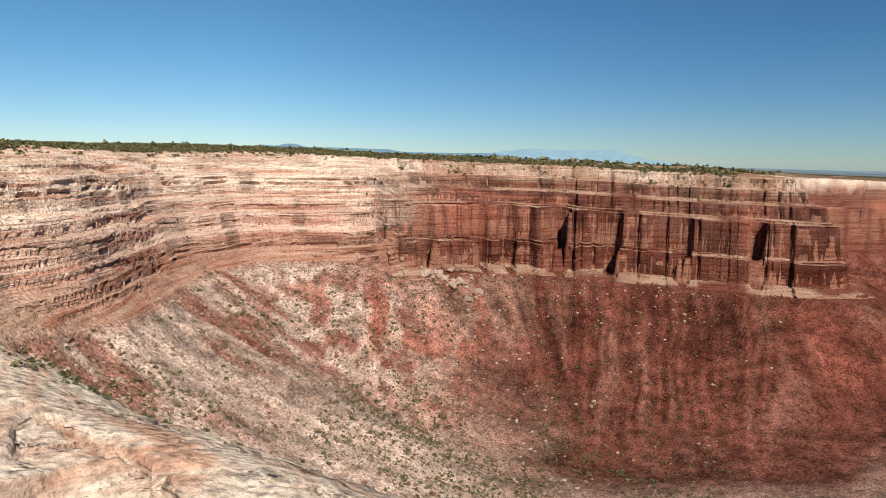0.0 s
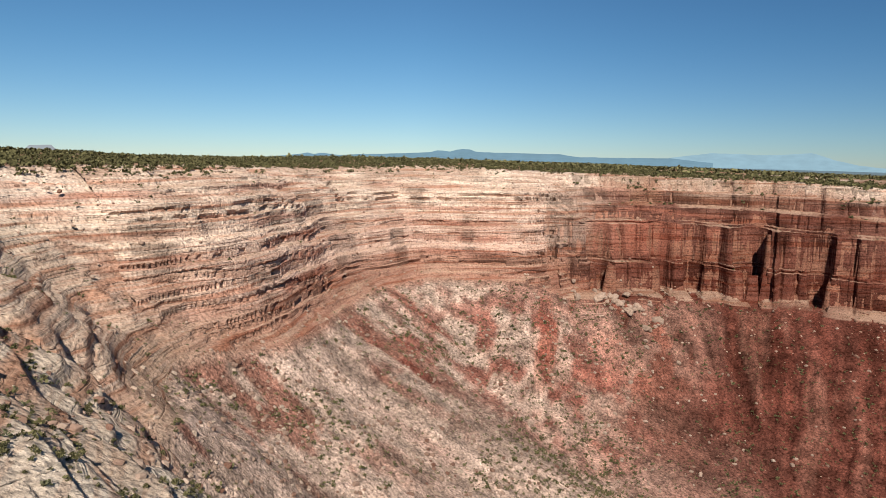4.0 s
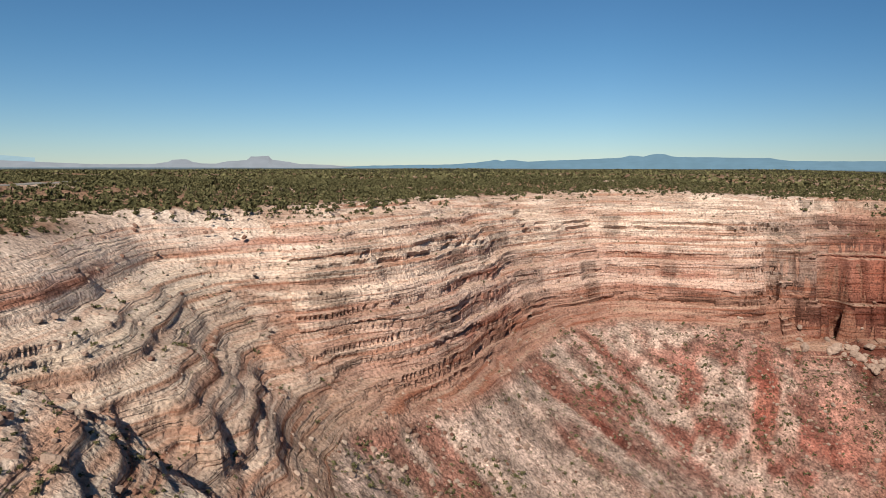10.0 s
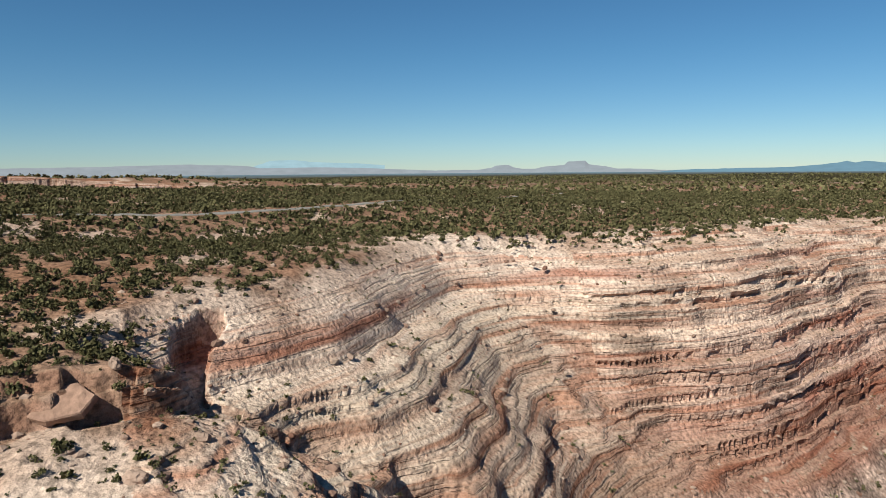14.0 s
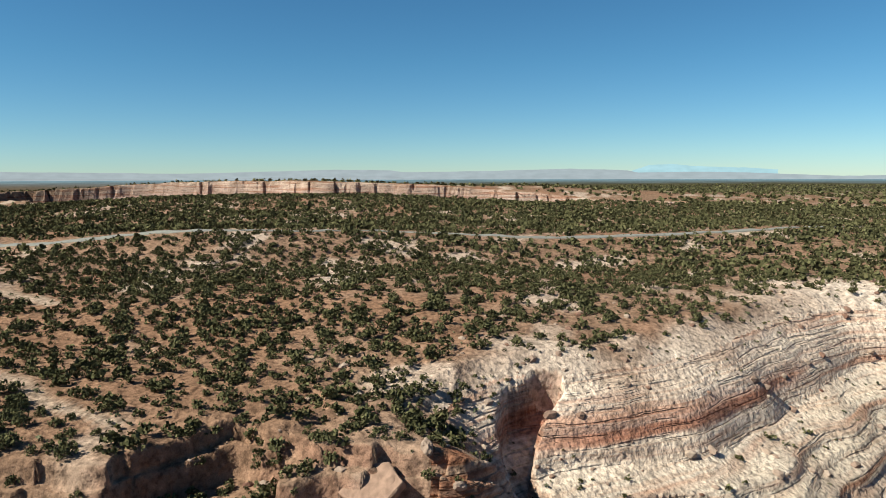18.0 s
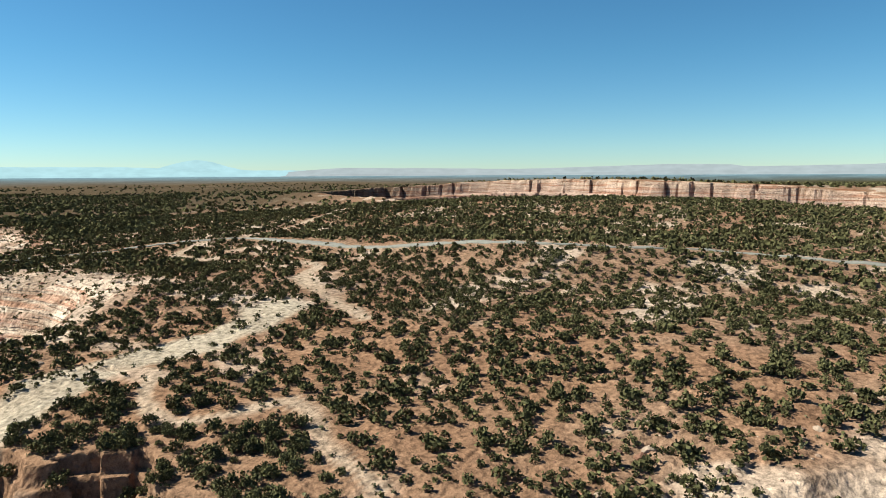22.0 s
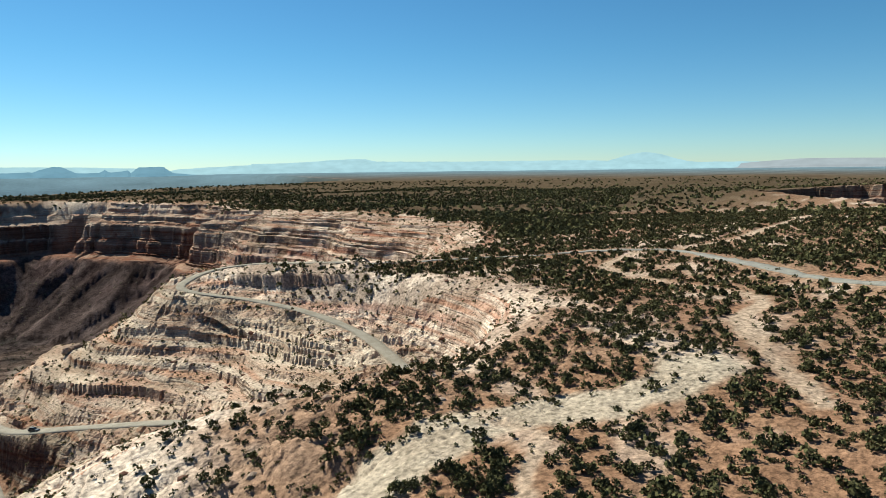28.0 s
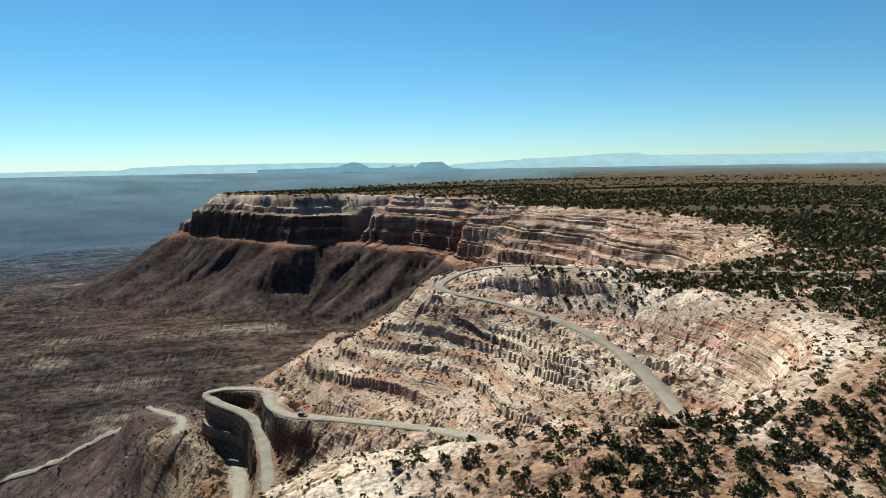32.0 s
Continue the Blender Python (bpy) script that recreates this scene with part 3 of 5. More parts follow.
def scrubby(m, low_, high):
    """Mottle a soil with the scrub and gravel that grow too small to stand apart."""
    nt = m.node_tree
    b = nt.nodes["Principled BSDF"]
    col = b.inputs["Base Color"].links[0].from_socket
    col = mix(nt, col, ramp(nt, noise_of(nt, 0.11, 5), [(0.38, low_), (0.5, 1.0), (0.66, high)]), 0.9, "MULTIPLY")
    col = mix(nt, col, ramp(nt, noise_of(nt, 0.02, 5, stretch=(1, 2.2, 1)), [(0.36, low_), (0.5, 1.0), (0.64, high)]), 0.7, "MULTIPLY")
    nt.links.new(col, b.inputs["Base Color"])


scrubby(M_VALLEY, 0.45, 1.5)
scrubby(M_TALUS, 0.62, 1.3)



# ---- the ground: one sheet from underfoot to the horizon ----
N_AZ, N_R = 1500, 540
CX, CY = -70.0, 60.0
yaw = np.radians(np.concatenate([np.arange(-42, 212, 254 / N_AZ), np.arange(212, 318, 3.0)]))
n_az = len(yaw)
r0 = np.exp(np.linspace(math.log(9), math.log(4850), 1000))
ux, uy = -np.sin(yaw)[:, None], np.cos(yaw)[:, None]
zc = np.empty((n_az, len(r0)))
for i in range(0, n_az, 200):
    zc[i:i + 200] = height(CX + ux[i:i + 200] * r0, CY + uy[i:i + 200] * r0)[0]
dr = np.diff(r0)
w = np.sqrt((0.13 * dr) ** 2 + np.diff(zc, axis=1) ** 2) / r0[1:] + 0.03 * dr / r0[1:]
cum = np.concatenate([np.zeros((n_az, 1)), np.cumsum(w, axis=1)], axis=1)
cum /= cum[:, -1:]
kernel = np.exp(-np.linspace(-2, 2, 91) ** 2)
kernel /= kernel.sum()
dense = n_az - 36
pad = np.concatenate([np.repeat(cum[:1], 45, 0), cum[:dense], np.repeat(cum[dense - 1:dense], 45, 0)])
cum[:dense] = sum(k * pad[j:j + dense] for j, k in enumerate(kernel))
want = np.linspace(0, 1, N_R)
rr = np.array([np.interp(want, c, r0) for c in cum])
X, Y = CX + ux * rr, CY + uy * rr
parts9 = [np.empty(X.shape) for _ in range(9)]
for i in range(0, n_az, 200):
    for dst, src in zip(parts9, height(X[i:i + 200], Y[i:i + 200])):
        dst[i:i + 200] = src
Z, GAP, RUN, COLUMN, GENTLE, FLOOR, WEST, FLAT, NOTCH = parts9

# the sheet lies a little behind the fine face of the north cliff
tuck = smooth(-26, -14, GAP) * smooth(50, 38, GAP) * smooth(262, 292, Y) * smooth(395, 360, X) * (X > -420)
Z = Z - 3.5 * tuck * (Y > 0)
tuck = np.maximum(tuck, smooth(-26, -14, GAP) * smooth(50, 38, GAP) * smooth(-335, -365, Y) * smooth(-1440, -1400, Y) * (X > -560) * (X < 140))
Z = Z - 3.5 * tuck * (Y < 0)
# beds that stand proud or lie back, on the steep faces only
slope = np.abs(np.gradient(Z, axis=1)) / np.maximum(np.gradient(rr, axis=1), 1e-3)
steep = smooth(0.4, 1.2, slope) * (FLAT < 0.1) * (WEST < -20)
bed = -2.0 * NOTCH + 1.0 * (vnoise(Z / 1.9 + 90, X * 0.01 + Y * 0.01, 6) - 0.5)
gx, gy = sample(G_MESA[1], X, Y), sample(G_MESA[0], X, Y)
X, Y = X + gx * bed * steep, Y + gy * bed * steep
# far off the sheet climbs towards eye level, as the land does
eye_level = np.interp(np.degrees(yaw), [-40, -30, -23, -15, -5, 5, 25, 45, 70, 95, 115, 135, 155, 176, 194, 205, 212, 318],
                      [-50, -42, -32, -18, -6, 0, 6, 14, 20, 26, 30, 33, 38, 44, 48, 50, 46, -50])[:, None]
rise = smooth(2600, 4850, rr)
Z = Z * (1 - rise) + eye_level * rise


def mixc(a, b, f):
    return a * (1 - f[..., None]) + np.array(b) * f[..., None]


def stone_colour(X, Y, Z, GAP, RUN, GENTLE, FLOOR, WEST, FLAT):
    """Rock and soil colours by bed and place, with shade and distance haze put in."""
    gx, gy = sample(G_MESA[1], X, Y), sample(G_MESA[0], X, Y)
    far = np.hypot(X - CX, Y - CY)
    strat = Z - plateau(X, Y) + 3 * fbm(X / 90, Y / 90, 2, 7)
    cream, pink, red = (0.92, 0.73, 0.605), (0.72, 0.47, 0.385), (0.46, 0.18, 0.125)
    col = np.ones(X.shape + (3,)) * np.array(cream)
    east = smooth(-105, 15, X + 75 * (vnoise(strat / 5.5, X / 90, 78) - 0.5)) * smooth(380, 540, Y)
    col = mixc(col, pink, smooth(-26, -52, strat + 6 * fbm(X / 40, Y / 40, 2, 8)) * 0.6)
    col = mixc(col, (0.45, 0.235, 0.17), smooth(-60, -76, strat) * 0.85)
    col = mixc(col, (0.17, 0.056, 0.04), east * smooth(-5, -20, strat) * 0.93)
    for lo, hi, amt in ((-12.5, -15, 0.55), (-30.5, -33, 0.6), (-42, -46, 0.75), (-55, -58, 0.75), (-66, -70, 0.6)):
        col = mixc(col, red, amt * smooth(lo + 1.2, lo, strat) * smooth(hi - 1.2, hi, strat) * smooth(0.3, 0.55, vnoise(X / 60, Y / 60, 77)))
    soil = smooth(-8, -50, GAP + 22 * fbm(X / 45, Y / 45, 3, 9)) * smooth(1, -7, WEST)
    soil = np.maximum(soil, np.clip(1.5 * blob(X, Y, -248, 168, 42, 60), 0, 1) * smooth(-6, -18, GAP + 8 * fbm(X / 20, Y / 20, 2, 10)))
    bare = smooth(0.25, 0.6, fbm(X / 22, Y / 22, 3, 19)) * 0.55
    col = mixc(col, (0.35, 0.215, 0.148), soil * (1 - bare))
    col = mixc(col, (0.37, 0.20, 0.13), soil * 0.6 * smooth(0.15, 0.6, fbm(X / 30, Y / 30, 2, 29)))
    shelf = smooth(-136, -156, X) * smooth(128, 118, Y) * smooth(-88, -72, Y) * (X > -260) * (1 - bare)
    col = mixc(col, (0.36, 0.205, 0.132), shelf * 0.85)
    tal = smooth(0, 6, RUN)
    patchy = smooth(0.05, 0.3, np.abs(gx) * fbm(X / 80, Y / 18, 3, 39) + np.abs(gy) * fbm(X / 18, Y / 80, 3, 49))
    tcol = np.ones(X.shape + (3,)) * np.array((0.64, 0.47, 0.385))
    tcol = mixc(tcol, (0.36, 0.13, 0.088), np.clip(0.75 * patchy * smooth(110, 30, RUN) + 0.6 * east, 0, 0.9))
    ruddy = np.clip(1.4 * blob(X, Y, -62, 525, 95, 72) + 1.1 * blob(X, Y, -128, 430, 22, 60, 25), 0, 1) * smooth(-0.3, 0.25, fbm(X / 14, Y / 14, 3, 57))
    tcol = mixc(tcol, (0.29, 0.09, 0.064), 0.85 * ruddy)
    # east talus: deeper red, and darkened further for the shading on that side
    tcol = mixc(tcol, (0.145, 0.045, 0.032), np.clip(0.95 * smooth(-35, 110, X + 30 * fbm(X / 40, Y / 40, 2, 56)) * smooth(320, 430, Y), 0, 1))
    s_ = sample(S_RIM, X, Y) + 5 * fbm(X / 50, Y / 50, 2, 55)
    rill = sample(S_OK, X, Y) * (0.65 * fbm(s_ / 5, RUN / 120, 3, 52) + 0.3 * fbm(s_ / 26, RUN / 200, 2, 54))
    tcol = tcol * (1 + (0.35 + 0.5 * east) * np.clip(rill, -1, 1) * smooth(2, 25, RUN))[..., None]
    tcol = mixc(tcol, (0.34, 0.17, 0.125), 0.35 * east * smooth(0.2, 0.6, fbm(s_ / 15, RUN / 130, 3, 53)))
    tcol = mixc(tcol, (0.22, 0.15, 0.12), smooth(140, 240, RUN) * smooth(110, -10, X) * (1 - smooth(-100, -300, Y)) * 0.5)
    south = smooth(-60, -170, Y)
    # south talus lies against the sun: its shade is put into this colour
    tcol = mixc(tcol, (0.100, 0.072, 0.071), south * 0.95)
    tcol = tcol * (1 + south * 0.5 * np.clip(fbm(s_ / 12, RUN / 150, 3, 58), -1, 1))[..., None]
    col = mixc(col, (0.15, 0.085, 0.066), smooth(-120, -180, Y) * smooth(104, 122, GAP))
    col = mixc(col, (0.52, 0.36, 0.305), smooth(-5, 3, WEST) * 0.9)
    # south cliffs face away from the sun: shade multiplied into their stone
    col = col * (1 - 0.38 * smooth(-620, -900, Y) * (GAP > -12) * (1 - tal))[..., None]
    # brown soil patches; the stronger part far south stands in for shade
    col = mixc(col, (0.33, 0.225, 0.168), (0.6 + 0.22 * smooth(-330, -400, Y)) * smooth(-60, -110, Y) * smooth(-860, -760, Y) * (GAP > -30) * (GAP < 105) * smooth(0.0, 0.4, fbm(X / 13, Y / 13, 3, 14)))
    col = mixc(col, (0, 0, 0), tal) + tcol * tal[..., None]
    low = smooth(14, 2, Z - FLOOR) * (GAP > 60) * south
    # valley floor darkened for the backlight and haze over it
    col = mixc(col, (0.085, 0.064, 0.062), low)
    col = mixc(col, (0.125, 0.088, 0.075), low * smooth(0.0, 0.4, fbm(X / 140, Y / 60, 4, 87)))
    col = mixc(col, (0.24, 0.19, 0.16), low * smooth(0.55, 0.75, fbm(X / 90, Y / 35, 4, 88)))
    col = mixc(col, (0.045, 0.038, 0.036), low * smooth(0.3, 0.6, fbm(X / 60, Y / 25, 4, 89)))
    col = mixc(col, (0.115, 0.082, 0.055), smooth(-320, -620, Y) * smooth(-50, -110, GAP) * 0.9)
    col = mixc(col, (0.56, 0.46, 0.35), GENTLE * (1 - tal) * smooth(5, -20, -GAP) * 0.5)
    col = mixc(col, (0.58, 0.50, 0.41), 0.55 * np.clip(1.6 * blob(X, Y, -50, 70, 70, 60), 0, 1))
    col = mixc(col, (0.085, 0.075, 0.045), smooth(800, 1900, far) * (GAP < -40) * smooth(-20, -40, WEST) * (1 - 0.8 * smooth(-500, -900, Y)))
    sand = (0.58, 0.43, 0.33)
    wob = 1.2 * fbm(X / 9, Y / 9, 2, 23)
    for lines, wide, tint, how in (((TRACK, SAND_ROAD), 3.4, sand, 0.95), ((WASH,), 8.0, (0.60, 0.50, 0.40), 0.85), ((FOOTPATH,), 1.9, sand, 0.85), ((HIGHWAY,), 3.6, (0.44, 0.33, 0.25), 0.4)):
        for line in lines:
            box_ = np.array(line)[:, :2]
            m_ = (X > box_[:, 0].min() - 20) & (X < box_[:, 0].max() + 20) & (Y > box_[:, 1].min() - 20) & (Y < box_[:, 1].max() + 20)
            if m_.any():
                gd_, _h = line_gap(line, X[m_], Y[m_])
                f_ = np.zeros(X.shape)
                f_[m_] = smooth(wide * 1.3, wide * 0.7, gd_ + wide * 0.3 * wob[m_])
                col = mixc(col, tint, f_ * how)
    col = mixc(col, (0.40, 0.33, 0.27), smooth(0.2, 0.9, FLAT))
    # distance haze put into the colour: blue over the valley, paler farther out
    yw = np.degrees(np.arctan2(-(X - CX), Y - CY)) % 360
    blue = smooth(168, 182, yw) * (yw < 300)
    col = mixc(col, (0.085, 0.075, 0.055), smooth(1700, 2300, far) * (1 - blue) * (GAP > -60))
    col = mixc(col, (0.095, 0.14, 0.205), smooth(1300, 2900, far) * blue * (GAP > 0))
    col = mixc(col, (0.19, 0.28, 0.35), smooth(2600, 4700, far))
    col = col * (1 + 0.22 * smooth(900, 1800, far) * np.clip(fbm(X / 260, Y / 90, 5, 93), -1, 1))[..., None]
    return np.concatenate([np.clip(col * 0.57, 0.005, 0.9), np.ones(X.shape + (1,))], axis=2), low


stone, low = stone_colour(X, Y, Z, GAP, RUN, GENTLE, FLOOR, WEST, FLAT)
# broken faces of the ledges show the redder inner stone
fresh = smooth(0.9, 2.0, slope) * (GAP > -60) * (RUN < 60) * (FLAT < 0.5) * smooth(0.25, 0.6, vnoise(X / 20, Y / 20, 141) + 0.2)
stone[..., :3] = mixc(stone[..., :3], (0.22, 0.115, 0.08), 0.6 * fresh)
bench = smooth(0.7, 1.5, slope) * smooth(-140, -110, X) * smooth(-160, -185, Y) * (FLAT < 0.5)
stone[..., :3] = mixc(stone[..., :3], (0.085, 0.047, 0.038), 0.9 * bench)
region = np.zeros(X.shape, int)                         # mesa top
region[(GAP > -10) | (WEST > -10)] = 1                  # cliffs and ledges
region[RUN > 1] = 2                                     # talus
region[(low > 0.5)] = 3                                 # valley floor
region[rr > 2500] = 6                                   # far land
idx = np.arange(n_az * N_R).reshape(n_az, N_R)
nxt = np.roll(idx, -1, axis=0)
quads = np.stack([idx[:, :-1], idx[:, 1:], nxt[:, 1:], nxt[:, :-1]], axis=2).reshape(-1, 4)
kind = region[:, :-1].reshape(-1)
P = np.stack([X, Y, Z], axis=2).reshape(-1, 3)
S = stone.reshape(-1, 4)
midx, midy = P[quads[:, 0], 0], P[quads[:, 0], 1]
kind = np.where((kind == 1) & (midy < -60) & (midx > -900), 4, kind)
kind = np.where((kind == 1) & (midx < -560), 5, kind)


def sheet(name, mask, mat, label, category, smooth_faces):
    f = quads[mask]
    used, inv = np.unique(f, return_inverse=True)
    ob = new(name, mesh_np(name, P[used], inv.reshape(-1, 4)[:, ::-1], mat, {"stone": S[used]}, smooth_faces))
    return tagged(ob, label, category, kind="structure")


# the north cliff again, finer: rows along its beds, columns down its face
def fine_cliff(name, label, rim, step, n_rows, blocks):
    c = spline(rim, step)
    k = np.exp(-np.linspace(-2, 2, 31) ** 2)
    k /= k.sum()
    for a in (0, 1):
        c[:, a] = np.convolve(np.pad(c[:, a], 15, mode="edge"), k, "valid")
    seg = np.concatenate([[0], np.cumsum(np.hypot(*np.diff(c, axis=0).T))])
    u = np.arange(0, seg[-1], step)
    px, py = np.interp(u, seg, c[:, 0]), np.interp(u, seg, c[:, 1])
    for _ in range(60):                                   # back from the rim to where the columns begin
        gx_, gy_ = sample(BLUR_G[1], px, py), sample(BLUR_G[0], px, py)
        n_ = np.hypot(gx_, gy_) + 1e-6
        want_ = np.clip(-46 - sample(BLUR_D, px, py), -1.2, 1.2)
        px, py = px + gx_ / n_ * want_, py + gy_ / n_ * want_
    lines_x, lines_y = [px], [py]
    for _ in range(230):
        gx_, gy_ = sample(BLUR_G[1], px, py), sample(BLUR_G[0], px, py)
        n_ = np.maximum(np.hypot(gx_, gy_), 0.35)
        px, py = px + gx_ / n_ * 0.5, py + gy_ / n_ * 0.5
        lines_x.append(px)
        lines_y.append(py)
    lx, ly = np.array(lines_x), np.array(lines_y)
    z_, gap_ = height(lx, ly)[:2]
    gap_ = np.maximum.accumulate(gap_, axis=0) + np.arange(len(lx))[:, None] * 1e-4
    probe = np.linspace(-31, 56, 1200)
    arc = np.concatenate([[0], np.cumsum(np.hypot(np.diff(probe), 1.0 * np.diff(np.interp(probe, CLIFF_D, CLIFF_Z))))])
    rows = np.interp(np.linspace(0, arc[-1], n_rows), arc, probe)
    steps = np.arange(len(lx))
    X_, Y_ = np.empty((len(u), n_rows)), np.empty((len(u), n_rows))
    for i_ in range(len(u)):
        at_ = np.interp(rows, gap_[:, i_], steps)
        X_[i_], Y_[i_] = np.interp(at_, steps, lx[:, i_]), np.interp(at_, steps, ly[:, i_])
    out = height(X_, Y_)
    Z_, notch_ = out[0], out[8]
    gx_, gy_ = sample(BLUR_G[1], X_, Y_), sample(BLUR_G[0], X_, Y_)
    q_ = -1.9 * notch_ * (0.35 + 1.1 * vnoise(u[:, None] / 35, Z_ / 5, 10)) + 0.5 * (vnoise(Z_ / 1.3 + 90, u[:, None] / 14, 6) - 0.5) + 0.4 * (vnoise(Z_ / 0.7, u[:, None] / 5.0, 8) - 0.5)
    bed_ = np.floor((Z_ - plateau(X_, Y_)) / BED * 1.6)
    cell_ = u[:, None] / blocks + 3.7 * bed_ + 0.4 * vnoise(u[:, None] / 3, Z_ / 3, 9)
    q_ = q_ + (0.45 + 0.25 * out[3]) * (hash2(np.floor(cell_), bed_, 12) - 0.5) - 0.25 * (np.abs(cell_ - np.round(cell_)) < 0.06)
    q_[:, :6] = 0
    st, _low = stone_colour(X_, Y_, Z_, out[1], out[2], out[4], out[5], out[6], out[7])
    # dust and rubble lie pale on the treads; desert varnish darkens patches of the walls
    fall = np.abs(np.gradient(Z_, axis=1)) / (np.hypot(np.gradient(X_, axis=1), np.gradient(Y_, axis=1)) + 0.05)
    tread = smooth(1.1, 0.35, fall) * smooth(0.2, 0.5, vnoise(u[:, None] / 25, Z_ / 9, 14))
    varnish = smooth(0.5, 0.75, vnoise(u[:, None] / 16, Z_ / 26, 18)) * smooth(0.8, 1.6, fall)
    st[..., :3] = mixc(st[..., :3], (0.30, 0.205, 0.155), 0.7 * tread) * (1 - 0.4 * varnish)[..., None]
    X_, Y_ = X_ + gx_ * q_, Y_ + gy_ * q_
    Z_[:, 0] -= 1.0
    Z_[:, -1] -= 1.5
    n_u = len(u)
    id_ = np.arange(n_u * n_rows).reshape(n_u, n_rows)
    fq = np.stack([id_[:-1, :-1], id_[1:, :-1], id_[1:, 1:], id_[:-1, 1:]], axis=2).reshape(-1, 4)
    me = mesh_np(name, np.stack([X_, Y_, Z_], axis=2).reshape(-1, 3), fq, M_CLIFF, {"stone": st.reshape(-1, 4)}, False)
    return tagged(new(name, me), label, "cliff", kind="structure")


BLUR_D = blurred(D_MESA, 7)
BLUR_G = np.gradient(BLUR_D, GSTEP)
fine_cliff("cliff_north_face", "cream and red sandstone cliff with thin undercut ledges", NORTH_RIM[6:-7], 0.8, 160, 6.5)
fine_cliff("cliff_south_face", "banded sandstone cliff with stepped ledges above dark talus", BOWL_RIM[16:29], 1.5, 120, 9.0)

sheet("ground", kind == 0, M_SOIL, "salmon sandy soil and bare rock of the wooded mesa top", "ground", True)
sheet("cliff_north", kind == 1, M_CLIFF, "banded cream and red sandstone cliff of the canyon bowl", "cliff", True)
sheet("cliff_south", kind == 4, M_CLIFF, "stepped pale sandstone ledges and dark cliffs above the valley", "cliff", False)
sheet("cliff_west", kind == 5, M_CLIFF, "distant pink sandstone canyon wall behind the wooded ridge", "cliff", False)
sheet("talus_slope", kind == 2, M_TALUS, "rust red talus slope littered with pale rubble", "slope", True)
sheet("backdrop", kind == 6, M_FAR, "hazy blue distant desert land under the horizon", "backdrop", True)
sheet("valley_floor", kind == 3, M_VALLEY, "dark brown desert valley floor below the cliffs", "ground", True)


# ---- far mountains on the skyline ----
def haze_glow_material(name, colour, glow):
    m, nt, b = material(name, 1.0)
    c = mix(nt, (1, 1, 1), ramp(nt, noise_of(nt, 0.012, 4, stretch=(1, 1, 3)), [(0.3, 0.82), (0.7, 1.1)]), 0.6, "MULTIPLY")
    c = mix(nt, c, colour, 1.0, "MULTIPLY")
    # air haze put in as an even glow; almost no sunlit colour beneath
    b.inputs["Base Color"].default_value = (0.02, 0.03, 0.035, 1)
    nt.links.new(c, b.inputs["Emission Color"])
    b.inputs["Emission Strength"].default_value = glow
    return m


M_BLUE = haze_glow_material("hazy_mountain", (0.19, 0.33, 0.44), 0.5)
M_PALE = haze_glow_material("pale_mountain", (0.42, 0.59, 0.67), 0.54)
M_HAZE = haze_glow_material("faint_blue_mountain", (0.34, 0.52, 0.64), 0.50)
M_PINK = haze_glow_material("hazy_pink_mesa", (0.42, 0.43, 0.47), 0.5)


def mountain(name, profile, mat, label, base=-120, dist=4700):
    """A ridge on the skyline: (heading, crest height) from end to end."""
    p = np.array(profile, float)
    order = np.argsort(p[:, 0])
    yaws = np.linspace(p[:, 0].min(), p[:, 0].max(), 90)
    crest = np.interp(yaws, p[order, 0], p[order, 1])
    crest = crest + 1.6 * fbm(yaws * 3.1, yaws * 0, 3, 5)
    rows = []
    for dd, frac in ((-140, 0.0), (-60, 0.55), (0, 1.0), (90, 0.3)):
        rr_ = dist + dd
        rows.append(np.stack([CX - np.sin(np.radians(yaws)) * rr_, CY + np.cos(np.radians(yaws)) * rr_, base + (crest - base) * frac ** 0.35], axis=1))
    v = np.concatenate(rows)
    n = len(yaws)
    f = [(k * n + i, k * n + i + 1, (k + 1) * n + i + 1, (k + 1) * n + i) for k in range(3) for i in range(n - 1)]
    return tagged(new(name, mesh_np(name, v, np.array(f), mat)), label, "mountain", kind="structure")


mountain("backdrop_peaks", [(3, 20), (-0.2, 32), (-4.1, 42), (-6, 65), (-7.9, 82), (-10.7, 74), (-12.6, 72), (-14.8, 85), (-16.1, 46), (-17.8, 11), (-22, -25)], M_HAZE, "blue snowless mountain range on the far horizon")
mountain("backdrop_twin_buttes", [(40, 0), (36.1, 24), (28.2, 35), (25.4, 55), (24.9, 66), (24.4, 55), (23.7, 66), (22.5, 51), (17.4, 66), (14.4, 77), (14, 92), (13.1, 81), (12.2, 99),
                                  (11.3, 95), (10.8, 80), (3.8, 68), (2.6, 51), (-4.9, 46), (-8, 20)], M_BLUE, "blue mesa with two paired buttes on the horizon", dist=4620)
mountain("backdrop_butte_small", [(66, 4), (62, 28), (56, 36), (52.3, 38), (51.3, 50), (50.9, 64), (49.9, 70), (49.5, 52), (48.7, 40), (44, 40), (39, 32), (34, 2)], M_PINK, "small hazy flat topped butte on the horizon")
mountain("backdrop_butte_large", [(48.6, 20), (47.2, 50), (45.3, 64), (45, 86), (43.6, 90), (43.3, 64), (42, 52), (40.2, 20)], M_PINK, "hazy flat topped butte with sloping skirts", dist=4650)
